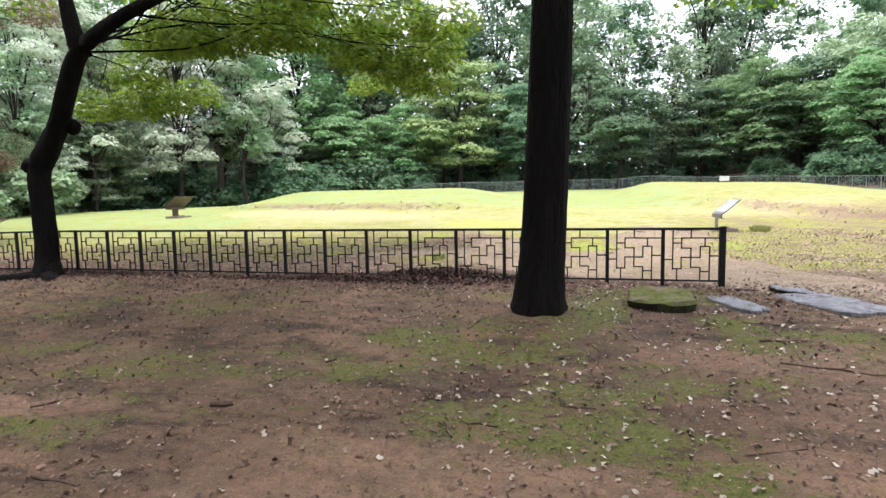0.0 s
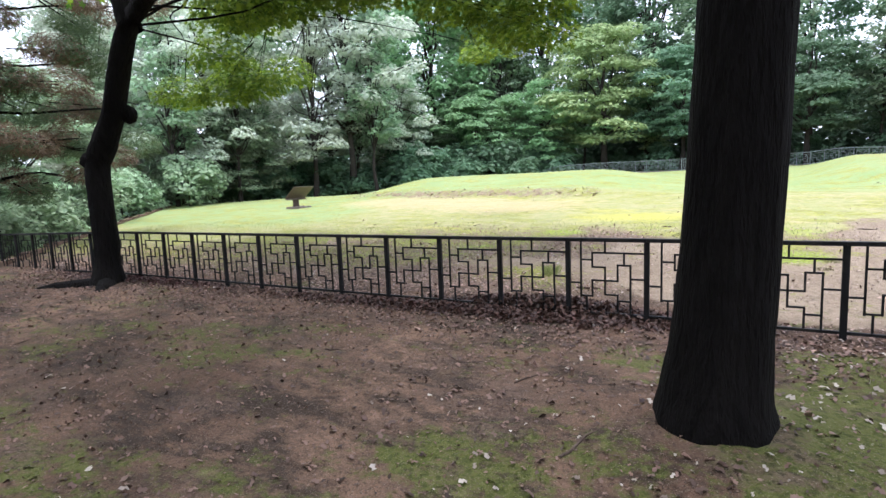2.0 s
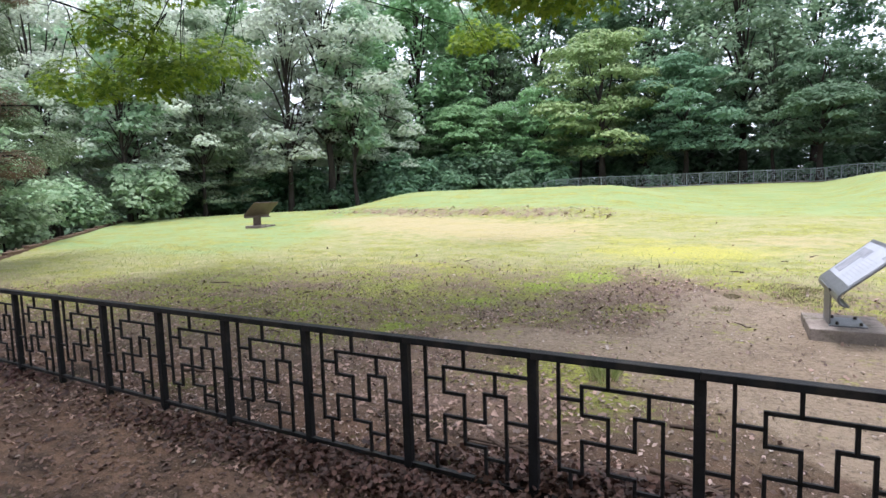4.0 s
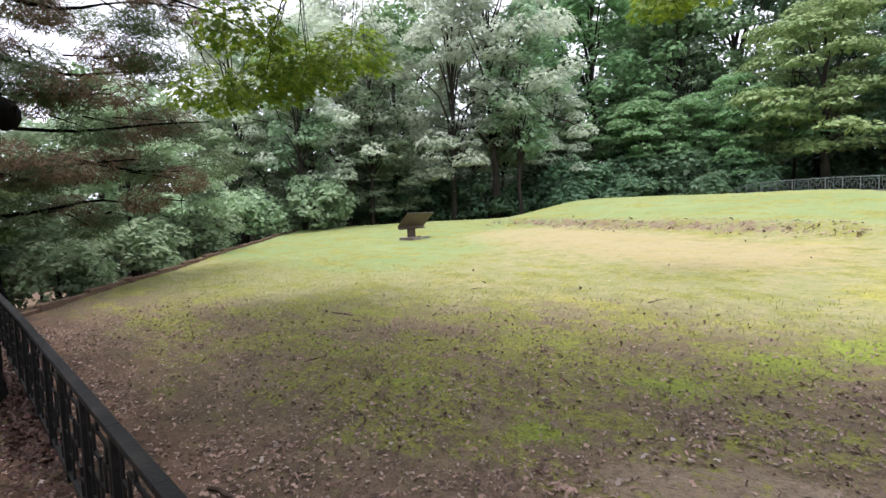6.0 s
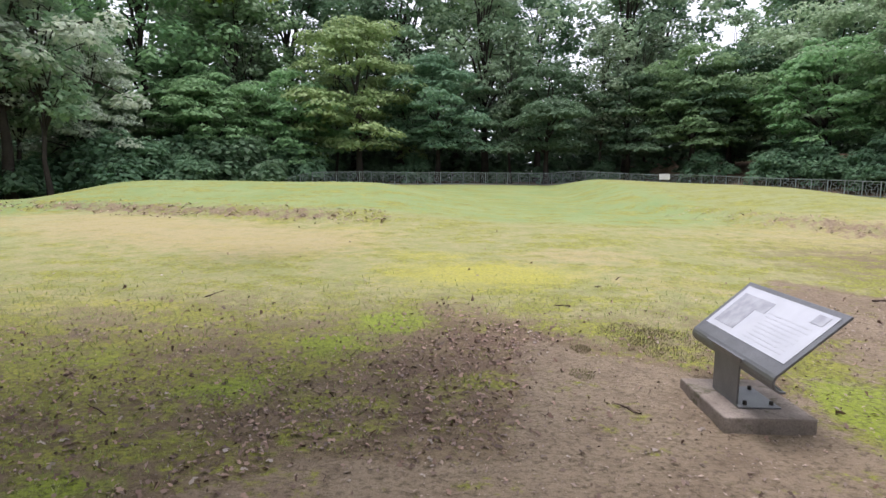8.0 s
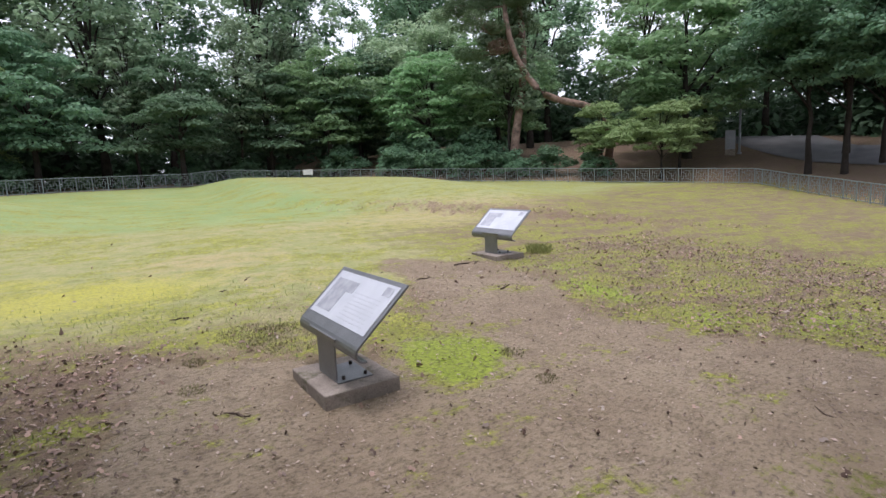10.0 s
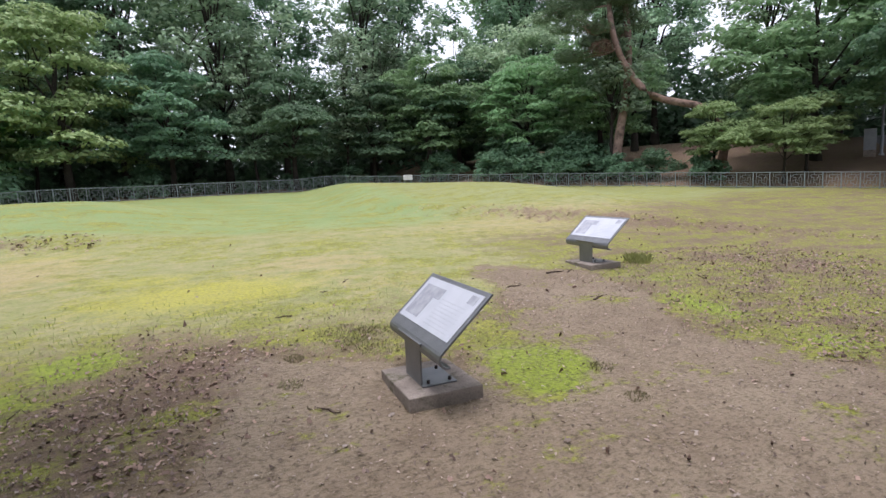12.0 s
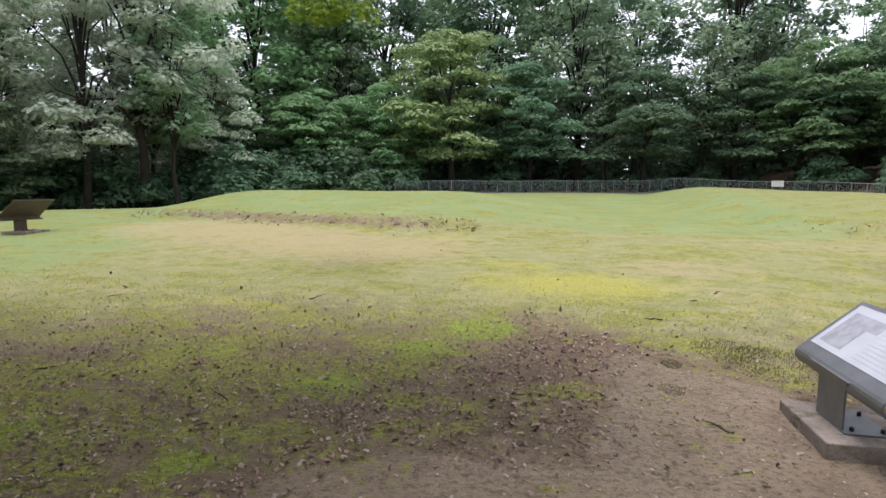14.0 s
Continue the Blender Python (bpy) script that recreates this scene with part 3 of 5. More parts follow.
RAIL_B = box_mesh("bottom_rail", PITCH, 0.030, 0.024, M_IRON, 0.003, (PITCH / 2, 0, 0))
FY, FTOP = 7.70, 1.125


def fence_top(x):
    return FTOP - 0.02 * max(0.0, -9.5 - x)


fence = tagged(new("iron_fence"), "dark iron fence with geometric lattice panels along the trodden soil", "fence")
fence.matrix_basis = pose(1.747, FY, 0.3)


def near_panel(i, bars_apart):
    x1 = 1.747 - PITCH * i
    x0 = x1 - PITCH
    zt, zs = fence_top(x1) - 0.3, fence_top(x0) - 0.3
    tilt = math.atan2(zt - zs, PITCH)
    child("post", POST, fence, Matrix.Translation((x0 - 1.747, 0, zs - 0.80)))
    tm = Matrix.Translation((x0 - 1.747, 0, zs)) @ Matrix.Rotation(-tilt, 4, "Y")
    child("top_rail", RAIL_T, fence, tm @ Matrix.Translation((0, 0, -0.024)))
    child("bottom_rail", RAIL_B, fence, tm @ Matrix.Translation((0, 0, -0.715)))
    w, h = PITCH - 0.046, 0.672
    if bars_apart:
        panel = child("lattice_panel", None, fence, tm @ Matrix.Translation((0.023, 0, -0.022)))
        for cx, cz, sx, sz in bar_boxes(w, h, 0.016, 0.016):
            child("bar", UNIT, panel, Matrix.Translation((cx, 0, -cz)) @ Matrix.Diagonal((sx, 0.014, sz, 1)))
    return tm


for i in range(22):
    near_panel(i, True)
child("post", END_POST, fence, Matrix.Translation((0.01, 0, 1.14 - 0.3 - 0.86)))


def lattice_mesh(name, mat, t):
    bm = bmesh.new()
    for cx, cz, sx, sz in bar_boxes(PITCH - 0.03, 0.672, t, t):
        box(sx, t, sz, (cx, 0, -cz - sz / 2), 0, bm)
    me = bpy.data.meshes.new(name)
    bm.to_mesh(me)
    bm.free()
    me.materials.append(mat)
    return me


LAT_F = lattice_mesh("lattice_panel", M_IRON_F, 0.018)
POST_F = box_mesh("post", 0.045, 0.045, 0.82, M_IRON_F, 0.004)
RAIL_F = box_mesh("top_rail", PITCH, 0.05, 0.04, M_IRON_F, 0.004, (PITCH / 2, 0, 0))
RAIL_FB = box_mesh("bottom_rail", PITCH, 0.03, 0.03, M_IRON_F, 0.003, (PITCH / 2, 0, 0))


def far_fence(points, label):
    f = tagged(new("lattice_fence"), label, "fence", "fences round the lawn")
    f.matrix_basis = pose(points[0][0], points[0][1], ground_z(*points[0]))
    org = Vector(f.matrix_basis.translation)
    for p, q in zip(points, points[1:]):
        d = math.hypot(q[0] - p[0], q[1] - p[1])
        k = max(1, round(d / PITCH))
        for i in range(k):
            a = Vector((*(np.array(p) + (np.array(q) - p) * i / k), 0))
            c = Vector((*(np.array(p) + (np.array(q) - p) * (i + 1) / k), 0))
            a.z, c.z = ground_z(a.x, a.y), ground_z(c.x, c.y)
            yaw, tilt = math.atan2(c.y - a.y, c.x - a.x), math.atan2(c.z - a.z, (c - a).xy.length)
            m = Matrix.Translation(a - org) @ Matrix.Rotation(yaw, 4, "Z")
            child("post", POST_F, f, m @ Matrix.Translation((0, 0, -0.04)))
            m = m @ Matrix.Rotation(-tilt, 4, "Y") @ Matrix.Diagonal(((c - a).length / PITCH, 1, 1, 1))
            child("top_rail", RAIL_F, f, m @ Matrix.Translation((0, 0, 0.74)))
            child("bottom_rail", RAIL_FB, f, m @ Matrix.Translation((0, 0, 0.05)))
            child("lattice_panel", LAT_F, f, m @ Matrix.Translation((0.015, 0, 0.75)))
    end = points[-1]
    child("post", POST_F, f, Matrix.Translation(Vector((end[0], end[1], ground_z(*end) - 0.04)) - org))
    return f


far_fence(BACK[:3], "grey-green iron lattice fence at the back edge of the lawn")
far_fence([(10.2, 41.4), (26.0, 22.0)], "grey-green iron lattice fence below the wooded bank")
far_fence(BACK[3:], "grey-green iron lattice fence running down beside the path")


# ---- information signs ----
def folded(profile, half_widths, thick):
    """A bent plate: the profile runs in x and z, its half width along y may change; thick is laid to the inner side."""
    bm = bmesh.new()
    rows = []
    n = len(profile)
    for i, ((x, z), w) in enumerate(zip(profile, half_widths)):
        a, c = profile[max(i - 1, 0)], profile[min(i + 1, n - 1)]
        dx, dz = c[0] - a[0], c[1] - a[1]
        d = math.hypot(dx, dz)
        nx_, nz_ = dz / d * thick, -dx / d * thick
        rows.append([bm.verts.new(v) for v in ((x, -w, z), (x, w, z), (x + nx_, w, z + nz_), (x + nx_, -w, z + nz_))])
    for r, q in zip(rows, rows[1:]):
        for k in range(4):
            bm.faces.new((r[k], r[(k + 1) % 4], q[(k + 1) % 4], q[k]))
    bm.faces.new(rows[0][::-1])
    bm.faces.new(rows[-1])
    bmesh.ops.recalc_face_normals(bm, faces=bm.faces[:])
    return bm


def info_sign(name, m, steel, label, slab_h=0.06):
    """Desk sign: concrete slab, bolted base plate, plate post flaring into a rolled front edge, slanting desk with a printed sheet. It faces -x; its origin is on top of the slab."""
    s = tagged(new(name), label, "sign", "information signs on the lawn")
    s.matrix_basis = m
    part("plinth", box(0.57, 0.69, slab_h + 0.06, (0, 0, -slab_h - 0.06), 0.012), M_CONCRETE, s, "stained concrete slab")
    part("base_plate", box(0.27, 0.37, 0.012, (0.005, -0.02, 0), 0.003), steel, s)
    for bx in (-0.07, 0.10):
        for by in (-0.16, 0.11):
            bmn = bmesh.new()
            bmesh.ops.create_cone(bmn, cap_ends=True, segments=6, radius1=0.014, radius2=0.011, depth=0.026, matrix=Matrix.Translation((bx, by, 0.024)))
            part("bolt", bmn, M_BOLT, s, "dark bolt")
    prof = [(-0.128, 0.006), (-0.128, 0.20), (-0.128, 0.27), (-0.132, 0.30), (-0.142, 0.325), (-0.152, 0.34)]
    part("post", folded(prof, (0.165, 0.165, 0.17, 0.185, 0.215, 0.25), 0.012), steel, s)
    tilt = math.radians(42)
    ca, sa = math.cos(tilt), math.sin(tilt)
    top_x, top_z = 0.103, 0.538
    ends = (-0.285, 0.245)
    lo, hi = [(top_x + u * ca, top_z + u * sa) for u in ends]
    r = 0.066
    cx, cz = lo[0] + r * sa, lo[1] - r * ca
    roll = [(cx + r * math.cos(g), cz + r * math.sin(g)) for g in np.linspace(math.radians(132), math.radians(285), 9)]
    desk = part("desk", folded([hi] + roll, [0.545] * 10, -0.016), steel, s, "painted steel desk with rolled front edge")
    bev = desk.modifiers.new("edge", "BEVEL")
    bev.width, bev.segments, bev.limit_method = 0.004, 2, "ANGLE"
    face = Matrix.Translation((top_x, 0, top_z)) @ Matrix.Rotation(-tilt, 4, "Y")
    part("printed_sheet", box(0.41, 1.0, 0.003, (0, -0.005, 0.0008), 0), M_SHEET, desk, "white printed sheet", face)
    bm = box(0.30, 0.27, 0.0012, (-0.01, 0.305, 0.0042), 0)
    box(0.10, 0.12, 0.0012, (0.09, 0.115, 0.0042), 0, bm)
    part("picture_block", bm, M_PRINT, desk, "faded grey picture", face)
    for k in range(8):
        part("text_line", box(0.009, 0.44 - 0.06 * (k % 3 == 2), 0.0008, (0.06 - 0.032 * k, -0.20, 0.0042), 0), M_INK, desk, "", face)
    part("emblem_block", box(0.075, 0.11, 0.0012, (0.145, -0.40, 0.0050), 0), M_PRINT, desk, "", face)
    return s


M_BOLT = surface("rusty_bolt", (0.03, 0.026, 0.024), (0.06, 0.045, 0.036), 20, 0.6, 0.3, 0.3, 90)
info_sign("information_sign", pose(-0.852, 11.162, 0.636, 0, 0, 0.5), M_STEEL, "grey steel desk sign with white sheet on concrete plinth")
info_sign("information_sign", pose(3.25, 14.47, 0.735, 0, 0, -1), M_STEEL, "grey steel desk sign with white printed sheet before a worn bank")
info_sign("information_sign", pose(-16.1, 18.45, ground_z(-16.1, 18.45) + 0.07, 0, 0, 6) @ Matrix.Diagonal((1.12, 1.12, 1.12, 1)), M_STEEL_B, "brown steel desk sign seen from behind on the green lawn", 0.06)


# ---- trees ----
RNG = np.random.default_rng(11)


def pads(rng, count, reach, z0, z1, droop, gap=0.35):
    """Centres and sizes of leaf masses filling a dome between two heights, thinner inside."""
    out = []
    while len(out) < count:
        t = rng.uniform(0, 1)
        r = reach * math.sqrt(max(0.05, 1 - ((t - 0.42) / 0.62) ** 2))
        a, u = rng.uniform(0, 2 * math.pi), math.sqrt(rng.uniform(gap * gap, 1))
        lump = 0.78 + 0.22 * math.sin(3 * a + 5 * t) + 0.12 * math.sin(7 * a - 9 * t)
        d = r * u * lump
        out.append((d * math.cos(a), d * math.sin(a), z0 + (z1 - z0) * t - droop * d, rng.uniform(0.65, 1.3)))
    return out


def crown_mesh(name, rng, masses, per, mat, size, flat=0.3, radius=1.3, shape=SPRAY, droop=0.25):
    cs, ns = [], []
    for x, y, z, s in masses:
        r = radius * s
        k = int(per * s * s)
        v = rng.normal(size=(k, 3))
        v /= np.linalg.norm(v, axis=1, keepdims=True)
        rad = rng.uniform(0.45, 1.0, size=(k, 1)) ** 0.6
        p = v * rad * (r, r, r * flat)
        p[:, 2] -= droop * (p[:, 0] ** 2 + p[:, 1] ** 2) / r
        cs.append(p + (x, y, z))
        ns.append(v * (0.6, 0.6, 0.4) + (0, 0, 0.75) + rng.normal(size=(k, 3)) * 0.28)
    c, nrm = np.concatenate(cs), np.concatenate(ns)
    return leaves(name, c, nrm, rng.uniform(0.7, 1.3, len(c)) * size, mat, shape, rng)


def trunk_mesh(name, rng, h, r, masses, mat, lean=0.0, forks=9, sides=8):
    vs, fs = [], []
    a = rng.uniform(0, 6.3)
    n = 9
    pts = [(lean * h * (i / n) ** 1.3 * math.cos(a) + rng.normal() * 0.03 * h * (i / n) * 0.4, lean * h * (i / n) ** 1.3 * math.sin(a) + rng.normal() * 0.03 * h * (i / n) * 0.4, -0.4 + (h * 0.86 + 0.4) * i / n) for i in range(n + 1)]
    rad = [r * (1.5 if i == 0 else 1.08 if i == 1 else 1 - 0.86 * (i / n)) for i in range(n + 1)]
    tube(vs, fs, pts, rad, sides, 0.06, rng)
    order = sorted(masses, key=lambda q: q[2])
    for q in order[:: max(1, len(order) // forks)]:
        hz = min(max(q[2] * 0.62, 0.25 * h), 0.8 * h)
        t = (hz + 0.4) / (h * 0.86 + 0.4) * n
        i = min(int(t), n - 1)
        p = np.array(pts[i]) + (np.array(pts[i + 1]) - pts[i]) * (t - i)
        e = np.array(q[:3])
        m1 = p + (e - p) * 0.35 + (0, 0, 0.10 * h * rng.uniform(0.2, 1)) + rng.normal(size=3) * 0.12
        m2 = p + (e - p) * 0.7 + (0, 0, 0.05 * h) + rng.normal(size=3) * 0.15
        br = r * (1 - 0.8 * hz / h) * 0.5
        tube(vs, fs, [p, m1, m2, e], [br, br * 0.75, br * 0.5, br * 0.2], 5)
        for _ in range(2):
            e2 = m2 + rng.normal(size=3) * (0.9, 0.9, 0.5) + (0, 0, 0.3)
            tube(vs, fs, [m2, (m2 + e2) / 2 + rng.normal(size=3) * 0.1, e2], [br * 0.4, br * 0.28, br * 0.1], 4)
    return mesh_from(name, vs, fs, mat)


def make_tree(name, group, seed, mat, label, h, count, per, size, reach, z0, flat, radius, r=0.2, droop=0.1, forks=10, lean=0.03, shape=KITE, bark=None):
    rng = np.random.default_rng(seed)
    ms = pads(rng, count, reach, z0, h - 0.4, droop)
    t = tagged(new(name), label, "bush" if h < 3 else "tree", group)
    child("trunk", trunk_mesh("trunk", rng, h, r, ms, bark or M_BARK_F, lean, forks), t)
    child("crown", crown_mesh("crown", rng, ms, per, mat, size, flat, radius, shape, 0.3), t)
    return t


G = "trees of the wood round the lawn"
maple_a = make_tree("maple_tree", G, 1, M_MAPLE, "green maple tree with layered drooping sprays at the lawn's edge", 9.5, 90, 145, 0.26, 4.6, 2.9, 0.15, 1.15, 0.22, 0.18)
maple_b = make_tree("maple_tree", G, 2, M_DARK, "dark green maple tree with flat leaf layers behind the fence, extra copies unseen for shade", 8.8, 86, 145, 0.26, 4.4, 2.8, 0.15, 1.15, 0.2, 0.18)
maple_c = make_tree("maple_tree", G, 14, M_PALEG, "pale green maple tree with light layered leaves at the lawn's edge", 9.8, 88, 135, 0.26, 4.4, 2.4, 0.2, 1.1, 0.16, 0.15)
yellow = make_tree("maple_tree", G, 3, M_YELLOW, "yellowing green maple tree with layered crown behind the fence", 10.6, 100, 140, 0.25, 5.0, 2.7, 0.15, 1.15, 0.24, 0.18)
oak_a = make_tree("oak_tree", G, 4, M_BLUE, "tall grey-green oak tree with a loose crown in the wood", 19, 115, 80, 0.40, 5.6, 6.0, 0.6, 1.15, 0.3, 0.05, 18)
oak_b = make_tree("oak_tree", G, 5, M_DARK, "tall dark green oak tree standing in the wood, extra copies unseen for shade", 21, 125, 80, 0.42, 5.8, 6.0, 0.6, 1.2, 0.32, 0.05, 18)
oak_c = make_tree("oak_tree", G, 6, M_MAPLE, "tall green oak tree standing in the wood", 18, 115, 80, 0.40, 5.4, 5.0, 0.6, 1.15, 0.28, 0.05, 18)
silver = make_tree("oak_tree", G, 7, M_SILVER, "slender oak tree with pale silvery green leaf clusters", 15, 76, 120, 0.27, 4.8, 3.6, 0.4, 0.95, 0.2, 0.12, 20)
shade = make_tree("shade_tree", G, 12, M_DARK, "dark green tree with a high spreading crown and thin trunk", 11.5, 110, 130, 0.26, 5.2, 5.8, 0.3, 1.0, 0.15, 0.1, 12)
thin = make_tree("slim_tree", G, 8, M_BLUE, "slim tree with sparse grey-green leaves between larger trees", 13, 42, 80, 0.32, 2.8, 4.5, 0.5, 0.9, 0.13, 0.1, 16)
small = make_tree("maple_sapling", G, 10, M_BRIGHT, "small bright green maple tree with layered sprays on the bank", 5.2, 46, 190, 0.18, 3.0, 1.9, 0.2, 0.75, 0.1, 0.15, 9)
shrub = make_tree("shrub", "bushes under the trees", 15, M_DARK, "dark green fern-like shrub behind the back fence", 2.6, 34, 90, 0.22, 1.7, 0.4, 0.5, 0.55, 0.05, 0.1, 6)
bush = make_tree("bush", "bushes under the trees", 9, M_BUSH, "leafy green bush under the trees", 2.4, 30, 90, 0.20, 1.5, 0.4, 0.6, 0.5, 0.05, 0.1, 6)

USED = set()


def plant(src, x, y, s=1.0, turn=None, sz=None):
    """Stands a tree on the ground: the first time the tree itself, later a copy."""
    turn = RNG.uniform(0, 360) if turn is None else turn
    m = pose(x, y, ground_z(x, y) - 0.05, 0, 0, turn) @ Matrix.Diagonal((s, s, sz or s, 1))
    if src.name not in USED:
        USED.add(src.name)
        src.matrix_basis = m
        return src
    t = copy_thing(src, m)
    t.matrix_basis = m
    return t


def plant_all(src, places):
    for x, y, s in places:
        plant(src, x, y, s * RNG.uniform(0.94, 1.06))


plant(yellow, -10.3, 45.0, 1.1, 20)
plant(maple_b, 2.6, 45.2, 1.0, 40)
plant_all(maple_a, [(-19.8, 42.0, 1.0), (-15.2, 44.8, 0.95), (12.5, 45.5, 1.05), (18.0, 40.5, 0.95), (22.0, 37.5, 0.95), (31.0, 29.0, 1.3)])
plant_all(maple_c, [(20.5, 43.8, 1.15), (-21.5, 8.2, 0.62), (-23.5, 12.0, 0.7), (-25.5, 38.5, 0.95), (-31, 33, 0.9), (-35, 27, 1.0), (-31, 19, 0.85), (-28.6, 25.8, 0.7), (-33, 14, 0.9)])
plant_all(shade, [(29.8, 21.2, 1.0), (27.6, 16.4, 0.9), (30.0, 19.6, 0.95), (30.5, 15.6, 1.05), (36.5, 22.0, 1.1), (33.0, 19.0, 0.95)])
plant_all(maple_b, [(-5.0, 46.5, 1.1), (8.8, 47.5, 0.9), (-28.5, 42.0, 1.1), (15.5, 46.5, 1.1), (-22.8, 47.5, 1.1), (38, 32, 1.1)])
plant_all(small, [(-19.4, 7.2, 0.75), (-20.6, 5.2, 0.9), (24.6, 26.4, 0.95), (23.2, 29.4, 0.95), (27.8, 27.4, 0.9)])
plant(silver, -24.0, 31.6, 1.2, 0)
plant_all(silver, [(-25.5, 29.5, 0.9), (-23.3, 36.0, 0.72), (-30.5, 25.5, 0.95), (-28.5, 34.5, 0.9), (-34, 30, 1.0), (-27.8, 21.5, 0.8), (-33, 20, 0.9)])
plant_all(oak_a, [(-1.5, 50.5, 1.0), (-24, 50, 0.95), (10.5, 54, 1.0), (28, 41, 0.85), (-41, 24, 0.85), (43, 30, 0.9), (44, 10, 0.9)])
# the last seven oaks are unseen, added behind the camera to shade the soil
plant_all(oak_b, [(-8.5, 53.5, 1.0), (-17.5, 52.0, 1.0), (3.4, 57.0, 0.9), (14.5, 58, 1.0), (-31, 47, 1.0), (25, 52, 1.0), (33, 44, 0.9), (46, 20, 0.95), (-4.5, -4.0, 0.6), (4.5, -3.0, 0.6), (-10.5, 1.5, 0.55), (-8, -14, 0.8), (3, -16, 0.8), (-20, -8, 0.8), (15, -12, 0.8)])
# unseen maples added behind the camera to keep sky light off the trunks
plant_all(maple_b, [(-11, -7, 1.0), (-5, -10, 1.0), (1, -9, 1.0), (7.5, -8, 1.0), (13, -3, 1.0), (16, 3, 0.9), (-17, -2, 1.0)])
plant_all(oak_c, [(-24.2, 43.0, 1.05), (-34.8, 33.5, 0.95), (-20.0, 47.0, 1.0), (-13.5, 58, 1.1), (-4, 60, 1.1), (-27.5, 57, 1.1), (27, 60, 1.1), (36, 36, 0.85), (50, 27, 1.0), (-44, 15, 0.8)])
plant_all(thin, [(-27.5, 25.0, 0.9), (-25, 33.5, 1.0), (-22, 31.5, 1.0), (-30.5, 29, 1.0), (6.6, 46.6, 0.85), (-33, 24, 0.9), (-12.5, 47, 0.9), (-7.2, 48.5, 0.9), (0.3, 47.2, 0.9), (20.6, 34.6, 0.9), (-18.5, 46.5, 0.9), (17, 49, 0.9), (11, 50.5, 0.9), (-27, 20.5, 0.8)])


def undergrowth():
    """The dense belt of far shrubs and young trees that closes the wood, its leaves coloured dark as shade."""
    rng = np.random.default_rng(77)
    ms = []
    for _ in range(2400):
        a = rng.uniform(-1.45, 1.5)
        d = rng.uniform(52, 78)
        top = 7.5
        x, y = -2 + d * math.sin(a), 6 + d * math.cos(a)
        z = ground_z(x, y)
        ms.append((x, y, z + top * rng.uniform(0.02, 1) ** 1.5, rng.uniform(0.8, 1.4)))
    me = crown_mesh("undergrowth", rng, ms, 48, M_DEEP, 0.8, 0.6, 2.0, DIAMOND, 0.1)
    tagged(new("undergrowth", me), "dense green undergrowth deep in the wood, coloured dark as shade", "undergrowth", kind="stuff")


undergrowth()


# ---- the two trees by the trodden soil ----
def near_tree():
    rng = np.random.default_rng(21)
    t = tagged(new("tree"), "large tree with straight dark bark trunk on mossy soil", "tree")
    t.matrix_basis = pose(-0.435, 5.856, ground_z(-0.435, 5.856))
    vs, fs = [], []
    pts = spline([(0.0, 0, -0.3), (-0.02, 0, 0.02), (0.005, 0, 0.35), (0.04, 0, 0.9), (0.075, 0, 1.7), (0.11, 0, 2.6), (0.13, 0.02, 3.6), (0.10, 0.05, 5.2), (0.0, 0.1, 7.0), (0.05, 0.1, 9.0)], 4)
    rad = np.interp([p[2] for p in pts], (-0.3, 0.0, 0.12, 0.4, 0.9, 2, 3.6, 5.2, 7, 9), (0.36, 0.305, 0.28, 0.248, 0.235, 0.222, 0.208, 0.18, 0.12, 0.03))
    tube(vs, fs, pts, rad, 30, 0.018, rng, 7)
    # crown masses above the view, placed to dim the soil below
    ms = [(4.6 * math.sqrt(u) * math.cos(a), -1.8 + 4.6 * math.sqrt(u) * math.sin(a), z, 1.0) for u, a, z in zip(rng.uniform(0.03, 1, 46), rng.uniform(0, 6.28, 46), rng.uniform(5.6, 9.5, 46))]
    low = [(2.0, 1.4, 3.85, 0.8), (2.8, 2.2, 4.0, 0.8), (1.5, 0.7, 4.35, 0.7), (3.4, 1.5, 4.4, 0.9), (2.2, 2.6, 4.6, 0.8), (3.8, 2.8, 4.5, 0.8)]
    for q in ms[::3] + low:
        z0 = min(4.6, q[2] - 0.4) + 0.25 * (q[2] > 5)
        p, e = np.array((0.1, 0, z0)), np.array(q[:3])
        mid = (p + e) / 2 + (0, 0, 0.35)
        tube(vs, fs, [p, mid, e], [0.06, 0.035, 0.01], 6)
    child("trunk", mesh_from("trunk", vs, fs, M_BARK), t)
    child("crown", crown_mesh("crown", rng, ms, 260, M_NEAR, 0.17, 0.4, 1.35, STAR), t)
    child("low_foliage", crown_mesh("low_foliage", rng, low, 520, M_NEAR, 0.11, 0.4, 0.75, STAR, 0.4), t)
    return t


near_tree()


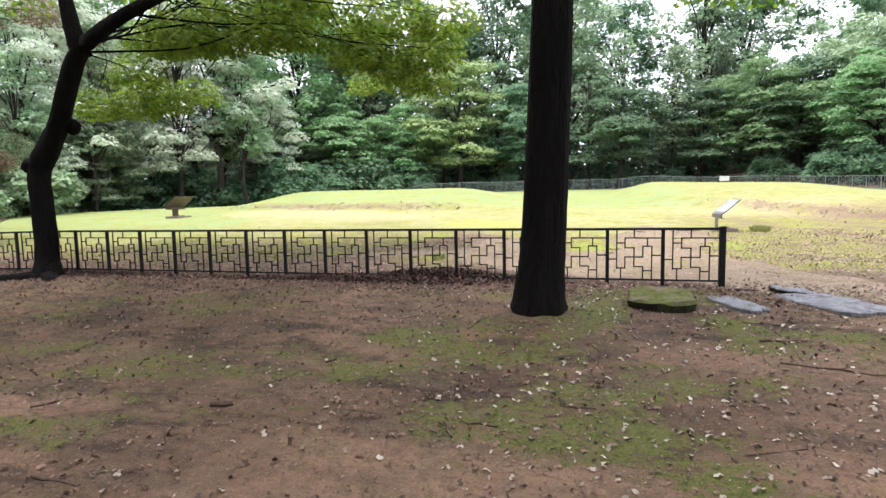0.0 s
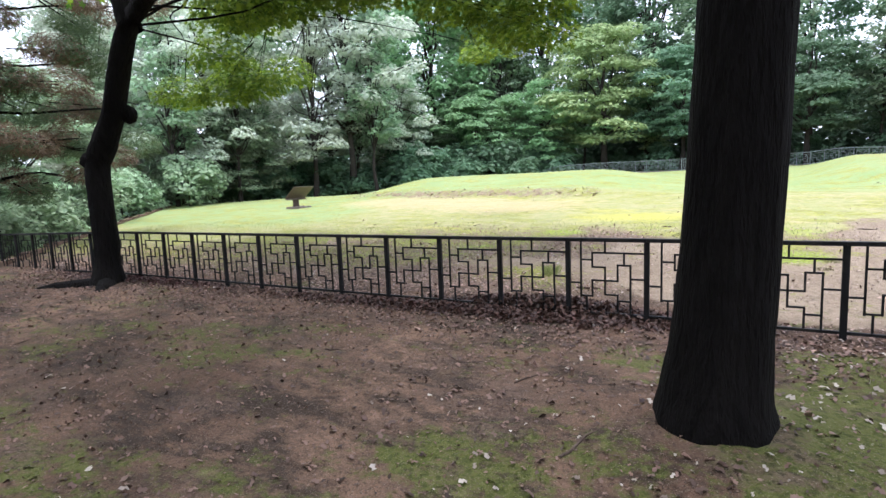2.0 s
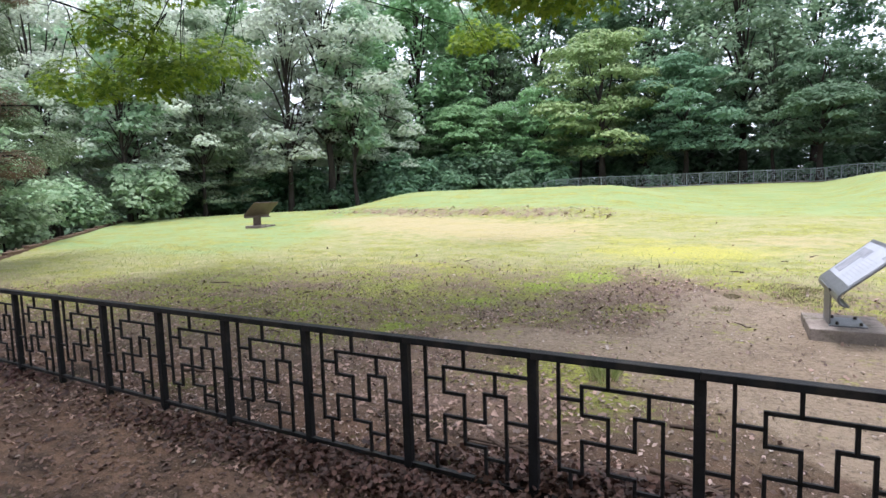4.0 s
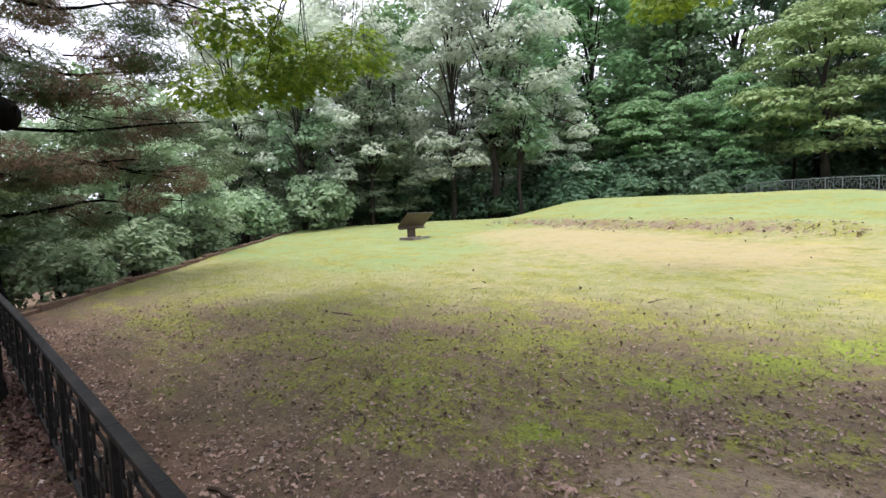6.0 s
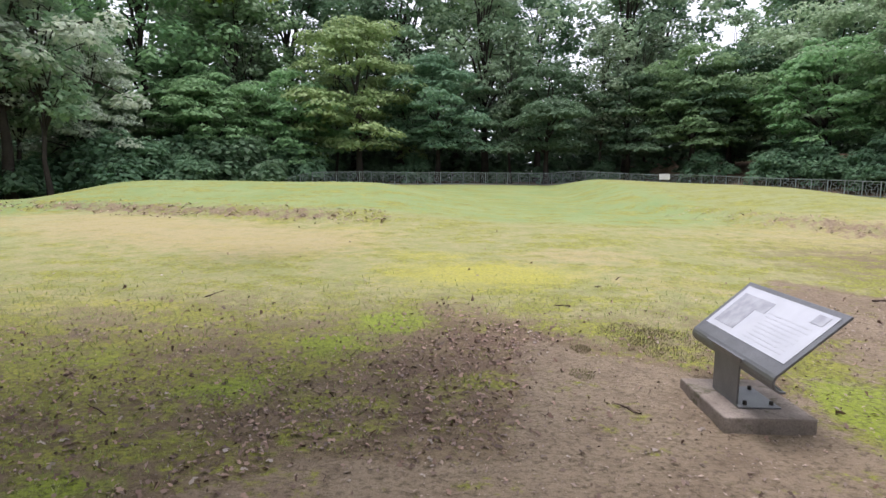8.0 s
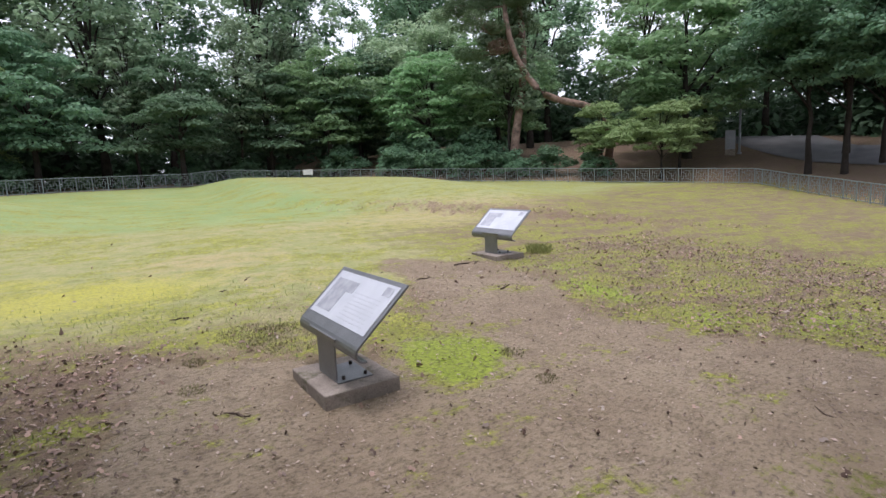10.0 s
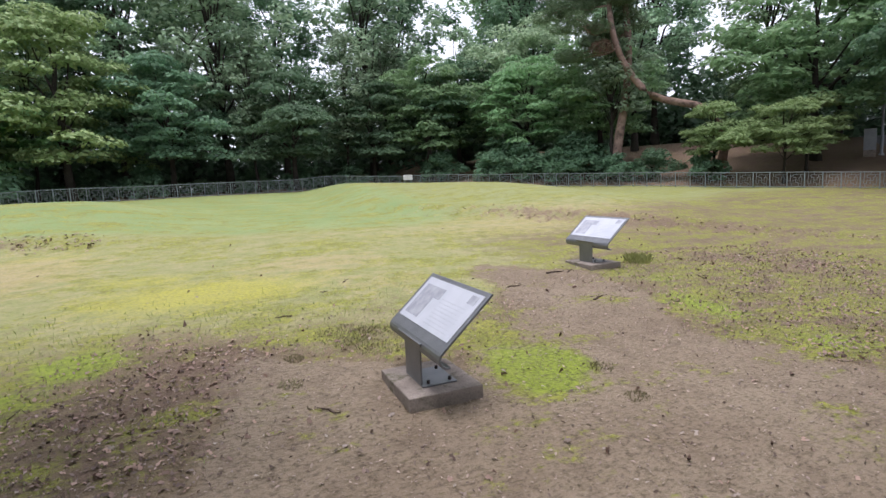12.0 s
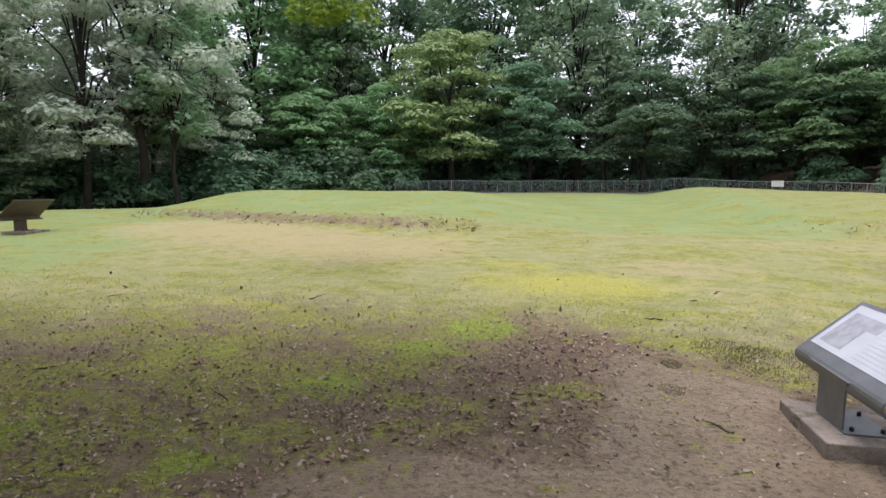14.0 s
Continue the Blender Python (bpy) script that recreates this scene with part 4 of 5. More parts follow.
def crooked_tree():
    rng = np.random.default_rng(22)
    t = tagged(new("maple_tree"), "crooked dark maple tree with burrs and hanging yellow-green leaves", "tree")
    o = Vector((-9.2, 7.3, ground_z(-9.2, 7.3)))
    t.matrix_basis = Matrix.Translation(o)
    vs, fs = [], []

    def at(*ps):
        return [Vector(p) - o for p in ps]
    pts = spline(at((-9.15, 7.3, 0.0), (-9.16, 7.32, 0.35), (-9.18, 7.36, 0.9), (-9.22, 7.37, 1.6), (-9.25, 7.4, 2.2), (-9.09, 7.47, 2.6), (-8.9, 7.53, 3.0), (-8.68, 7.56, 3.6), (-8.38, 7.6, 4.2), (-7.65, 7.66, 4.66), (-6.9, 7.95, 5.1), (-6.0, 8.6, 5.7), (-5.2, 9.8, 6.2)), 4)
    rad = np.interp(np.arange(len(pts)), (0, 4, 6, 16, 18, 24, 30, 33, 40, 48), (0.40, 0.26, 0.19, 0.17, 0.195, 0.16, 0.155, 0.13, 0.09, 0.03))
    tube(vs, fs, pts, rad, 18, 0.04, rng, 5)
    tube(vs, fs, spline(at((-8.42, 7.66, 4.15), (-8.5, 7.6, 4.6), (-8.6, 7.5, 5.4), (-8.9, 7.2, 6.6), (-9.4, 7.4, 8.0)), 4), np.linspace(0.17, 0.04, 17), 12, 0.04, rng)
    for c, r in (((-9.43, 7.38, 2.28), 0.14), ((-8.79, 7.70, 2.97), 0.135)):
        c = Vector(c) - o
        tube(vs, fs, [c + Vector((0, 0, s * r)) for s in (-1.1, -0.8, -0.3, 0.3, 0.8, 1.05)], [0.02, r * 0.7, r, r * 0.95, r * 0.6, 0.02], 10, 0.12, rng)
    for p, e in (((-9.2, 7.2, 0.3), (-10.4, 6.5, 0.2)), ((-9.2, 7.25, 0.3), (-9.9, 7.6, 0.28)), ((-9.0, 7.2, 0.3), (-8.5, 6.8, 0.24))):
        a, c = at(p, e)
        tube(vs, fs, [a, (a + c) / 2 + Vector((0, 0, 0.04)), c], [0.16, 0.10, 0.03], 8, 0.06, rng)
    boughs = [(-11.2, 10.4, 4.0, .8), (-10.6, 11.0, 4.05, .8), (-10.0, 11.4, 4.2, .8), (-9.6, 11.9, 4.45, .8), (-10.8, 11.6, 4.55, .8), (-9.9, 10.4, 4.65, .8), (-6.5, 15.4, 5.0, .5), (-6.1, 15.9, 5.15, .5), (-6.7, 15.9, 5.35, .5),
              (-3.4, 11.2, 4.2, .8), (-3.1, 10.6, 4.55, .8), (-4.0, 11.4, 4.5, .8), (-4.4, 10.6, 4.65, .8), (-4.8, 11.2, 4.95, .8), (-6.8, 9.2, 4.85, .8), (-6.2, 9.8, 5.05, .8), (-5.6, 9.2, 4.85, .8), (-7.6, 9.4, 4.95, .8), (-5.4, 10.2, 5.15, .9), (-7.2, 8.6, 4.75, .8), (-8.6, 9.6, 5.0, .8),
              (-7.0, 10.0, 5.7, 1.0), (-8.2, 10.4, 5.6, 1.0), (-6.0, 10.8, 5.9, 1.0), (-4.6, 11.6, 5.7, 1.0), (-3.8, 10.6, 5.4, 1.0), (-9.2, 10.6, 5.5, 1.0), (-5.0, 9.6, 5.7, 1.0), (-3.2, 11.6, 5.1, .9), (-7.6, 11.2, 6.2, 1.0), (-2.6, 10.6, 5.2, .8)]
    for q in boughs:
        e = Vector(q[:3]) - o
        p = Vector(pts[int(rng.integers(32, len(pts)))])
        mid = (p + e) / 2 + Vector((0, 0, 0.3))
        bend = [p, p.lerp(mid, 0.5) + Vector(rng.normal(size=3) * 0.1), mid + Vector(rng.normal(size=3) * 0.16), mid.lerp(e, 0.5) + Vector(rng.normal(size=3) * 0.1), e]
        curve = spline([tuple(v) for v in bend], 3)
        tube(vs, fs, curve, np.linspace(0.02, 0.004, len(curve)), 6)
        for _ in range(3):
            d = Vector(rng.normal(size=3) * (0.7, 0.7, 0.25))
            tube(vs, fs, [(mid + e) / 2, e + d * 0.5, e + d], [0.006, 0.005, 0.003], 4)
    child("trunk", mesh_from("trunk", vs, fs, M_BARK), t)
    low = [(q[0] - o.x, q[1] - o.y, q[2] - o.z, q[3]) for q in boughs]
    child("hanging_foliage", crown_mesh("hanging_foliage", rng, low, 1000, M_NEAR, 0.125, 0.45, 0.95, STAR, 0.35), t)
    # unseen crown pushed to the soil side, to shade it and spare the lawn
    ms = [(1.5 + 5.0 * math.sqrt(u) * math.cos(a), -2.2 + 4.5 * math.sqrt(u) * math.sin(a), z, 1.0) for u, a, z in zip(rng.uniform(0.02, 1, 44), rng.uniform(0, 6.28, 44), rng.uniform(5.6, 8.5, 44))]
    child("crown", crown_mesh("crown", rng, ms, 260, M_NEAR, 0.18, 0.4, 1.35, STAR), t)
    return t


crooked_tree()


# ---- pines ----
def pine(name, label, trunk_pts, trunk_r, boughs, bark, brown_every, needle=0.22, per=620):
    rng = np.random.default_rng(len(boughs))
    o = Vector(trunk_pts[0])
    o.z = ground_z(o.x, o.y)
    t = tagged(new(name), label, "tree")
    t.matrix_basis = Matrix.Translation(o)
    vs, fs = [], []
    pts = [Vector(p) - o for p in spline(trunk_pts, 4)]
    pts[0].z -= 0.4
    tube(vs, fs, pts, np.linspace(trunk_r, trunk_r * 0.45, len(pts)), 10, 0.06, rng)
    green, brown = [], []
    for i, (x, y, z, s) in enumerate(boughs):
        e = Vector((x, y, z)) - o
        p = min(pts[3:], key=lambda v: (v - e).length + 0.5 * abs(v.z - e.z))
        mid = (p + e) / 2 + Vector((0, 0, -0.1 + rng.normal() * 0.2))
        bend = [p, p.lerp(mid, 0.5) + Vector(rng.normal(size=3) * 0.16), mid + Vector(rng.normal(size=3) * 0.14), mid.lerp(e, 0.5) + Vector(rng.normal(size=3) * 0.12), e]
        curve = spline([tuple(v) for v in bend], 3)
        tube(vs, fs, curve, np.linspace(0.06, 0.014, len(curve)), 6, 0.1, rng)
        for k in range(6):
            f = 0.4 + 0.65 * k / 5
            q = p + (e - p) * f + Vector(rng.normal(size=3) * (0.55, 0.55, 0.2))
            tube(vs, fs, [p + (e - p) * f * 0.8, q], [0.025, 0.008], 4)
            (brown if (i + k) % brown_every == 0 else green).append((q.x, q.y, q.z, s * rng.uniform(0.7, 1.1)))
    child("trunk", mesh_from("trunk", vs, fs, bark), t)
    child("needles", crown_mesh("needles", rng, green, per, M_NEEDLE, needle, 0.55, 0.7, NEEDLES, 0.1), t)
    if brown:
        child("withered_needles", crown_mesh("withered_needles", rng, brown, per, M_NEEDLE_B, needle * 0.9, 0.55, 0.65, NEEDLES, 0.15), t)
    return t


pine("pine_tree", "leaning pine tree with browning needles at the lawn's corner", [(-16.3, 7.9, 0.4), (-16.5, 7.35, 1.5), (-16.7, 6.8, 3.0), (-16.9, 6.5, 5.5), (-16.9, 6.6, 8.0), (-16.8, 6.9, 10.5)], 0.3,
     [(-16.2, 11.6, 3.1, 1.1), (-15.8, 10.4, 3.3, 1.0), (-16.8, 12.4, 4.4, 1.1), (-15.6, 10.0, 4.6, 1.0), (-16.6, 12.0, 5.6, 1.1), (-15.0, 10.6, 6.6, 1.0), (-16.2, 12.4, 7.0, 1.1), (-15.2, 9.6, 7.8, 1.0), (-16.6, 11.8, 8.4, 1.1), (-18.8, 6.8, 6.0, 1.0), (-19.2, 9.8, 7.4, 1.1),
      (-15.8, 7.4, 8.8, 1.0), (-17.4, 11.0, 9.6, 1.0), (-16.0, 9.4, 10.2, 1.0), (-18.2, 7.6, 9.2, 1.0), (-17.2, 11.2, 2.2, 0.9)], M_BARK, 2)
pine("pine_tree", "tall pine tree with a bent orange-brown trunk on the bank", [(25.6, 31.0, 2.4), (25.3, 30.6, 4.0), (23.9, 30.6, 5.6), (21.4, 32.2, 6.6), (19.9, 33.0, 8.8), (19.6, 33.6, 11.4), (20.2, 34.2, 13.5), (20.0, 34.5, 16)], 0.26,
     [(17.6, 33.6, 10.6, 1.3), (16.8, 34.8, 11.8, 1.3), (18.4, 35.6, 12.8, 1.3), (21.6, 35.6, 13.6, 1.3), (22.8, 33.6, 14.6, 1.3), (18.2, 33.4, 14.2, 1.3), (19.2, 36.2, 15.2, 1.3), (21.4, 34.2, 16.2, 1.2), (17.8, 35.2, 9.4, 1.2), (16.0, 34.2, 13.4, 1.2)], M_BARK_P, 9)


pine("pine_tree", "straight pine tree with pale reddish-brown trunk behind the fence", [(20.4, 34.2, 2.0), (20.6, 34.1, 4.4), (21.1, 34.0, 7.0), (21.3, 34.0, 10.0), (21.2, 34.2, 13.0), (21.4, 34.3, 15.5)], 0.30,
     [(19.8, 35.4, 10.6, 1.2), (22.8, 35.0, 11.6, 1.2), (20.0, 33.0, 12.4, 1.2), (22.6, 33.4, 13.4, 1.2), (21.0, 35.6, 14.4, 1.2), (20.2, 34.0, 15.6, 1.1), (22.4, 34.8, 15.8, 1.1)], M_BARK_P, 9)


# ---- stones, kerb, path, pole ----
def slab(name, label, m, sx, sy, sz, mat, seed, cut=0.12, edge=None):
    """A split stone with an uneven outline."""
    rng = np.random.default_rng(seed)
    bm = bmesh.new()
    k = 20
    ring = []
    for i in range(k):
        a = 2 * math.pi * i / k
        c, d = math.cos(a), math.sin(a)
        q = (abs(c) ** 9 + abs(d) ** 9) ** (-1 / 9) * (1 - rng.uniform(0, cut))
        ring.append((0.5 * sx * c * q, 0.5 * sy * d * q))
    low = [bm.verts.new((x * (0.9 if edge else 1.0), y * (0.9 if edge else 1.0), -0.08)) for x, y in ring]
    mid = [bm.verts.new((x, y, sz * 0.8 + rng.uniform(-0.1, 0.1) * sz)) for x, y in ring]
    top = [bm.verts.new((x * 0.94, y * 0.94, sz * (1 + rng.uniform(-0.12, 0.12)))) for x, y in ring]
    c = bm.verts.new((0, 0, sz * 1.08))
    for i in range(k):
        j = (i + 1) % k
        bm.faces.new((low[i], low[j], mid[j], mid[i])).material_index = 1 if edge else 0
        bm.faces.new((mid[i], mid[j], top[j], top[i]))
        bm.faces.new((top[i], top[j], c))
    bmesh.ops.recalc_face_normals(bm, faces=bm.faces[:])
    me = bpy.data.meshes.new(name)
    bm.to_mesh(me)
    bm.free()
    me.materials.append(mat)
    if edge:
        me.materials.append(edge)
    s2 = tagged(new(name, me), label, "stone")
    s2.matrix_basis = m
    return s2


slab("stone_slab", "thick mossy stone slab with shade-darkened broken edge on the soil", pose(0.88, 6.62, 0.29, 3, 0, -6), 0.74, 0.84, 0.13, M_MOSSY, 1, 0.08, M_EDGE)
slab("stone_slab", "flat grey split stone lying in the moss", pose(1.70, 6.66, 0.285, 0, 0, 18), 0.36, 0.95, 0.05, M_SLATE, 2, 0.25)
slab("stone_slab", "large flat grey stone lying on the soil", pose(2.70, 6.85, 0.275, 0, 0, 24), 0.72, 1.25, 0.07, M_SLATE, 3, 0.18)
slab("rock", "thin dark weathered rock lying tilted on the soil", pose(2.52, 7.45, 0.315, 4, 7, 14), 0.66, 0.36, 0.06, M_SLATE, 4, 0.3, M_EDGE)

kerb_bm = bmesh.new()
for i in range(14):
    p = Vector((-14.2 - 1.0 * i, 7.9 + 0.93 * i, 0))
    p.z = ground_z(p.x + 0.2, p.y + 0.2)
    r = bmesh.ops.create_cube(kerb_bm, size=1, matrix=Matrix.Translation(p) @ Matrix.Rotation(math.atan2(0.93, -1.0), 4, "Z") @ Matrix.Diagonal((1.355, 0.14, 0.16, 1)))
bmesh.ops.bevel(kerb_bm, geom=kerb_bm.edges[:], offset=0.012, segments=1, affect="EDGES")
kme = bpy.data.meshes.new("kerb")
kerb_bm.to_mesh(kme)
kerb_bm.free()
kme.materials.append(M_ROCK)
tagged(new("kerb", kme), "low weathered concrete kerb along the lawn's outer edge", "kerb", kind="structure")


def strip(name, pts, width, mat, lift, label):
    vs, fs = [], []
    sp = spline(pts, 8)
    for i, p in enumerate(sp):
        d = sp[min(i + 1, len(sp) - 1)] - sp[max(i - 1, 0)]
        s = np.array((-d[1], d[0])) / np.hypot(d[0], d[1])
        for k in (-1, -0.5, 0, 0.5, 1):
            q = p[:2] + s * k * width / 2
            vs.append((q[0], q[1], ground_z(q[0], q[1]) + lift + 0.03 * (1 - abs(k))))
    for i in range(len(sp) - 1):
        for k in range(4):
            a = i * 5 + k
            fs.append((a, a + 1, a + 6, a + 5))
    return tagged(new(name, mesh_from(name, vs, fs, mat)), label, "path", kind="structure")


strip("path", [(33, 6), (34.5, 13), (36, 20), (39, 26), (45, 31), (58, 35)], 6.4, M_ASPHALT, 0.05, "pale grey asphalt path rising through the trees")

pole = tagged(new("lamp_post"), "slim grey steel lamp post beside the path", "lamp post")
pole.matrix_basis = pose(34.1, 27.2, ground_z(34.1, 27.2)) @ Matrix.Diagonal((1, 1, 1.16, 1))
vs, fs = [], []
tube(vs, fs, [(0, 0, -0.2), (0, 0, 0.06), (0, 0, 0.1), (0, 0, 3), (0, 0, 5.2)], [0.14, 0.14, 0.075, 0.065, 0.05], 12)
child("shaft", mesh_from("shaft", vs, fs, M_CABINET), pole)
vs, fs = [], []
tube(vs, fs, [(0, 0, 5.2), (0, 0, 5.26), (0, 0, 5.45), (0, 0, 5.5)], [0.06, 0.14, 0.13, 0.03], 12)
child("lamp_head", mesh_from("lamp_head", vs, fs, M_WHITE), pole)
part("bracket_box", box(0.16, 0.2, 0.62, (0.22, 0, 4.1), 0.02), M_WHITE, pole)
cab = tagged(new("utility_cabinet"), "grey metal utility cabinet beside the lamp post", "cabinet")
cab.matrix_basis = pose(33.5, 27.5, ground_z(33.5, 27.5), 0, 0, 30)
part("body", box(0.5, 0.6, 1.25, (0, 0, 0.35), 0.015), M_CABINET, cab)
part("door", box(0.02, 0.52, 1.1, (-0.26, 0, 0.43), 0.006), M_CABINET, cab)
part("plinth", box(0.5, 0.6, 0.45, (0, 0, -0.1), 0.01), M_CONCRETE, cab)

board = tagged(new("notice_board"), "small white notice board fixed at the back fence", "sign")
board.matrix_basis = pose(9.3, 41.4, ground_z(9.3, 41.4), 0, 0, -6)
part("panel", box(0.62, 0.03, 0.34, (0, -0.08, 0.48), 0.005), M_WHITE, board)
for sx in (-0.25, 0.25):
    part("leg", box(0.04, 0.04, 0.55, (sx, -0.05, -0.05), 0.004), M_IRON_F, board)

plant_all(shrub, [(float(x), float(46 + 5 * RNG.uniform()), float(RNG.uniform(0.5, 1.0))) for x in np.linspace(-30, 20, 16)] + [(12.5, 43.4, 0.9), (14.8, 39.6, 0.9), (16.4, 38.2, 1.0), (17.4, 36.0, 0.9), (18.8, 35.0, 1.0), (19.6, 33.2, 0.8), (21.2, 32.0, 0.8), (16.0, 40.5, 1.2), (19.5, 37, 1.2), (22.8, 29.6, 0.7)])
plant_all(bush, [(-27, 17.5, 1.2), (-23.5, 14.0, 1.0), (-21, 11.4, 0.9), (-26, 20.5, 1.3), (-29.5, 22.5, 1.4), (-18.6, 9.2, 0.8), (-19.6, 6.6, 1.0), (-22.5, 9.6, 1.2), (-25, 12.5, 1.3), (-20.5, 4.2, 1.2), (-25, 7.0, 1.5), (-28, 14, 1.6), (-30, 10, 1.6), (-23, 2, 1.5)]
          + [(-31 - 0.6 * k, 27 + 3.0 * k, 1.1) for k in range(4)])
plant_all(shrub, [(float(-35 + 1.15 * k + RNG.uniform(-0.5, 0.5)), float(24 + 0.9 * k + 5 * RNG.uniform()), float(RNG.uniform(1.2, 1.9))) for k in range(19)])


# ---- fallen leaves, twigs, grass ----
def scatter(name, count, area, weight, size, mat, label, seed, shape=DIAMOND, tilt=0.35, lift=0.012, category="leaves"):
    """Many small pieces on the ground, denser where weight(x, y, cover) is high."""
    rng = np.random.default_rng(seed)
    x = rng.uniform(area[0], area[1], count * 6)
    y = rng.uniform(area[2], area[3], count * 6)
    keep = np.nonzero(rng.uniform(size=len(x)) < weight(x, y, cover(x, y)))[0][:count]
    x, y = x[keep], y[keep]
    nrm = rng.normal(size=(len(x), 3)) * tilt + (0, 0, 1)
    s = size[0] + (size[1] * 1.25 - size[0]) * rng.uniform(size=len(x)) ** 2
    c = np.stack([x, y, height(x, y) + lift], -1)
    return tagged(new(name, leaves(name, c, nrm, s, mat, shape, rng)), label, category, kind="stuff")


def patchy(x, y):
    return 0.5 + 0.5 * np.sin(1.7 * x + 2.1 * np.sin(0.9 * y)) * np.sin(1.3 * y + 1.1 * np.sin(1.2 * x))


FALLEN = SPRAY * (1, 1, 2.5)
M_BITS = leafage("leaf_bits", (0.10, 0.07, 0.055), (0.46, 0.35, 0.295), 0.1, 0.1)
scatter("fallen_leaves", 32000, (-13, 8, 7.3, 15), lambda x, y, c: (0.04 + 0.8 * c["litter"]) * np.maximum(0.25 + 0.9 * patchy(2.3 * x + 1, 2.6 * y), smooth(0.55, 0.75, c["litter"])) * (1 - 0.85 * c["sand"]) * np.clip(1 - 1.25 * c["lawn"], 0, 1), (0.022, 0.05), M_LITTER, "brown fallen leaves scattered over the soil and moss", 31, FALLEN)
# fallen leaves in a darker tone, for the ground on the near side of the fence
M_DIM = leafage("darker_fallen_leaves", (0.045, 0.028, 0.02), (0.24, 0.155, 0.11), 0.1, 0.1)
scatter("fallen_leaves", 24000, (-12, 6, 0.5, 8.0), lambda x, y, c: 0.12 + 0.9 * np.exp(-((y - 7.3) / 0.5) ** 2) + 0.3 * patchy(x, y), (0.02, 0.05), M_DIM, "dark brown fallen leaves on the trodden soil", 32, FALLEN)
scatter("pale_leaves", 1500, (-12, 8, 7.5, 15), lambda x, y, c: (0.15 + 0.6 * c["litter"]) * (1 - 0.8 * c["lawn"]), (0.02, 0.05), M_PALE, "pale dry fallen leaves scattered over moss and sand", 33, FALLEN)
scatter("pale_leaves", 1500, (-6, 5, 1.5, 7.6), lambda x, y, c: 0.05 + 0.9 * np.exp(-((x - 0.8) / 1.8) ** 2), (0.018, 0.055), M_PALE, "pale dry fallen leaves round the large trunk", 34, FALLEN)
scatter("leaf_bits", 32000, (-13, 7, 7.8, 14.5), lambda x, y, c: (0.08 + 1.0 * (patchy(x * 2.6, y * 3.1) * patchy(1.1 * x + 3, 1.3 * y)) ** 0.8) * (1 - 0.9 * c["sand"]) * np.clip(1 - 1.3 * c["lawn"], 0, 1), (0.012, 0.036), M_BITS, "broken pinkish-grey leaf bits strewn through the moss", 36, DIAMOND, 0.5)
scatter("leaf_bits", 16000, (-8, 5, 0.6, 7.6), lambda x, y, c: 0.15 + 0.8 * patchy(x * 1.3, y * 1.7), (0.010, 0.030), M_DIM, "broken leaf bits and crumbs on the trodden soil", 37, DIAMOND, 0.5)
scatter("leaf_bits", 5000, (-3, 9, 8.0, 14.0), lambda x, y, c: 0.9 * c["sand"], (0.010, 0.030), M_BITS, "small dark leaf crumbs on the sand", 38, DIAMOND, 0.5)
scatter("leaf_clods", 420, (-12, 8, 0.8, 20), lambda x, y, c: 0.5 - 0.46 * c["lawn"], (0.02, 0.05), M_LITTER, "dark curled leaves and clods on soil and lawn", 35, FALLEN * (1, 1, 4), 0.7, 0.02)
M_CLOD = leafage("worn_turf", (0.17, 0.125, 0.08), (0.40, 0.31, 0.20), 0.05, 0.1)


def along(x, y, p, q, at, half):
    return np.exp(-((line_side(x, y, p, q) - at) / half) ** 2)


scatter("turf_clods", 2000, (-17, -4.6, 19.6, 24), lambda x, y, c: along(x, y, (-17, 22.6), (-4.5, 20.1), 0.42, 0.38) * np.clip(0.15 + 1.2 * patchy(2.1 * x, 2.9 * y), 0, 1), (0.02, 0.085), M_CLOD, "broken dry turf and earth along the worn bank", 71, FALLEN, 0.35, 0.01, category="turf")
scatter("turf_clods", 1500, (2.6, 12, 14, 23), lambda x, y, c: along(x, y, (2.2, 23.5), (9.5, 15.2), 0.4, 0.45) * np.clip(0.15 + 1.2 * patchy(2.1 * x, 2.9 * y), 0, 1), (0.02, 0.075), M_CLOD, "broken brown turf along the second worn bank", 72, FALLEN, 0.35, 0.01, category="turf")


def grass(name, count, area, weight, size, mat, label, seed):
    """Upright blades, bent over a little."""
    rng = np.random.default_rng(seed)
    x, y = rng.uniform(area[0], area[1], count * 5), rng.uniform(area[2], area[3], count * 5)
    keep = np.nonzero(rng.uniform(size=len(x)) < weight(x, y, cover(x, y)))[0][:count]
    x, y = x[keep], y[keep]
    z = height(x, y)
    h = rng.uniform(size[0], size[1], len(x))
    a = rng.uniform(0, 2 * math.pi, len(x))
    w = 0.12 * h + 0.002
    bend = h * rng.uniform(0.1, 0.9, len(x))
    ca, sa = np.cos(a), np.sin(a)
    v = np.stack([np.stack([x - w * sa, y + w * ca, z - 0.005], -1), np.stack([x + w * sa, y - w * ca, z - 0.005], -1), np.stack([x + bend * ca, y + bend * sa, z + h], -1)], 1)
    n = len(x)
    me = bpy.data.meshes.new(name)
    me.vertices.add(3 * n)
    me.vertices.foreach_set("co", v.reshape(-1).astype(np.float32))
    me.loops.add(3 * n)
    me.loops.foreach_set("vertex_index", np.arange(3 * n, dtype=np.int32))
    me.polygons.add(n)
    me.polygons.foreach_set("loop_start", np.arange(0, 3 * n, 3, dtype=np.int32))
    me.update(calc_edges=True)
    me.materials.append(mat)
    return tagged(new(name, me), label, "grass", kind="stuff")


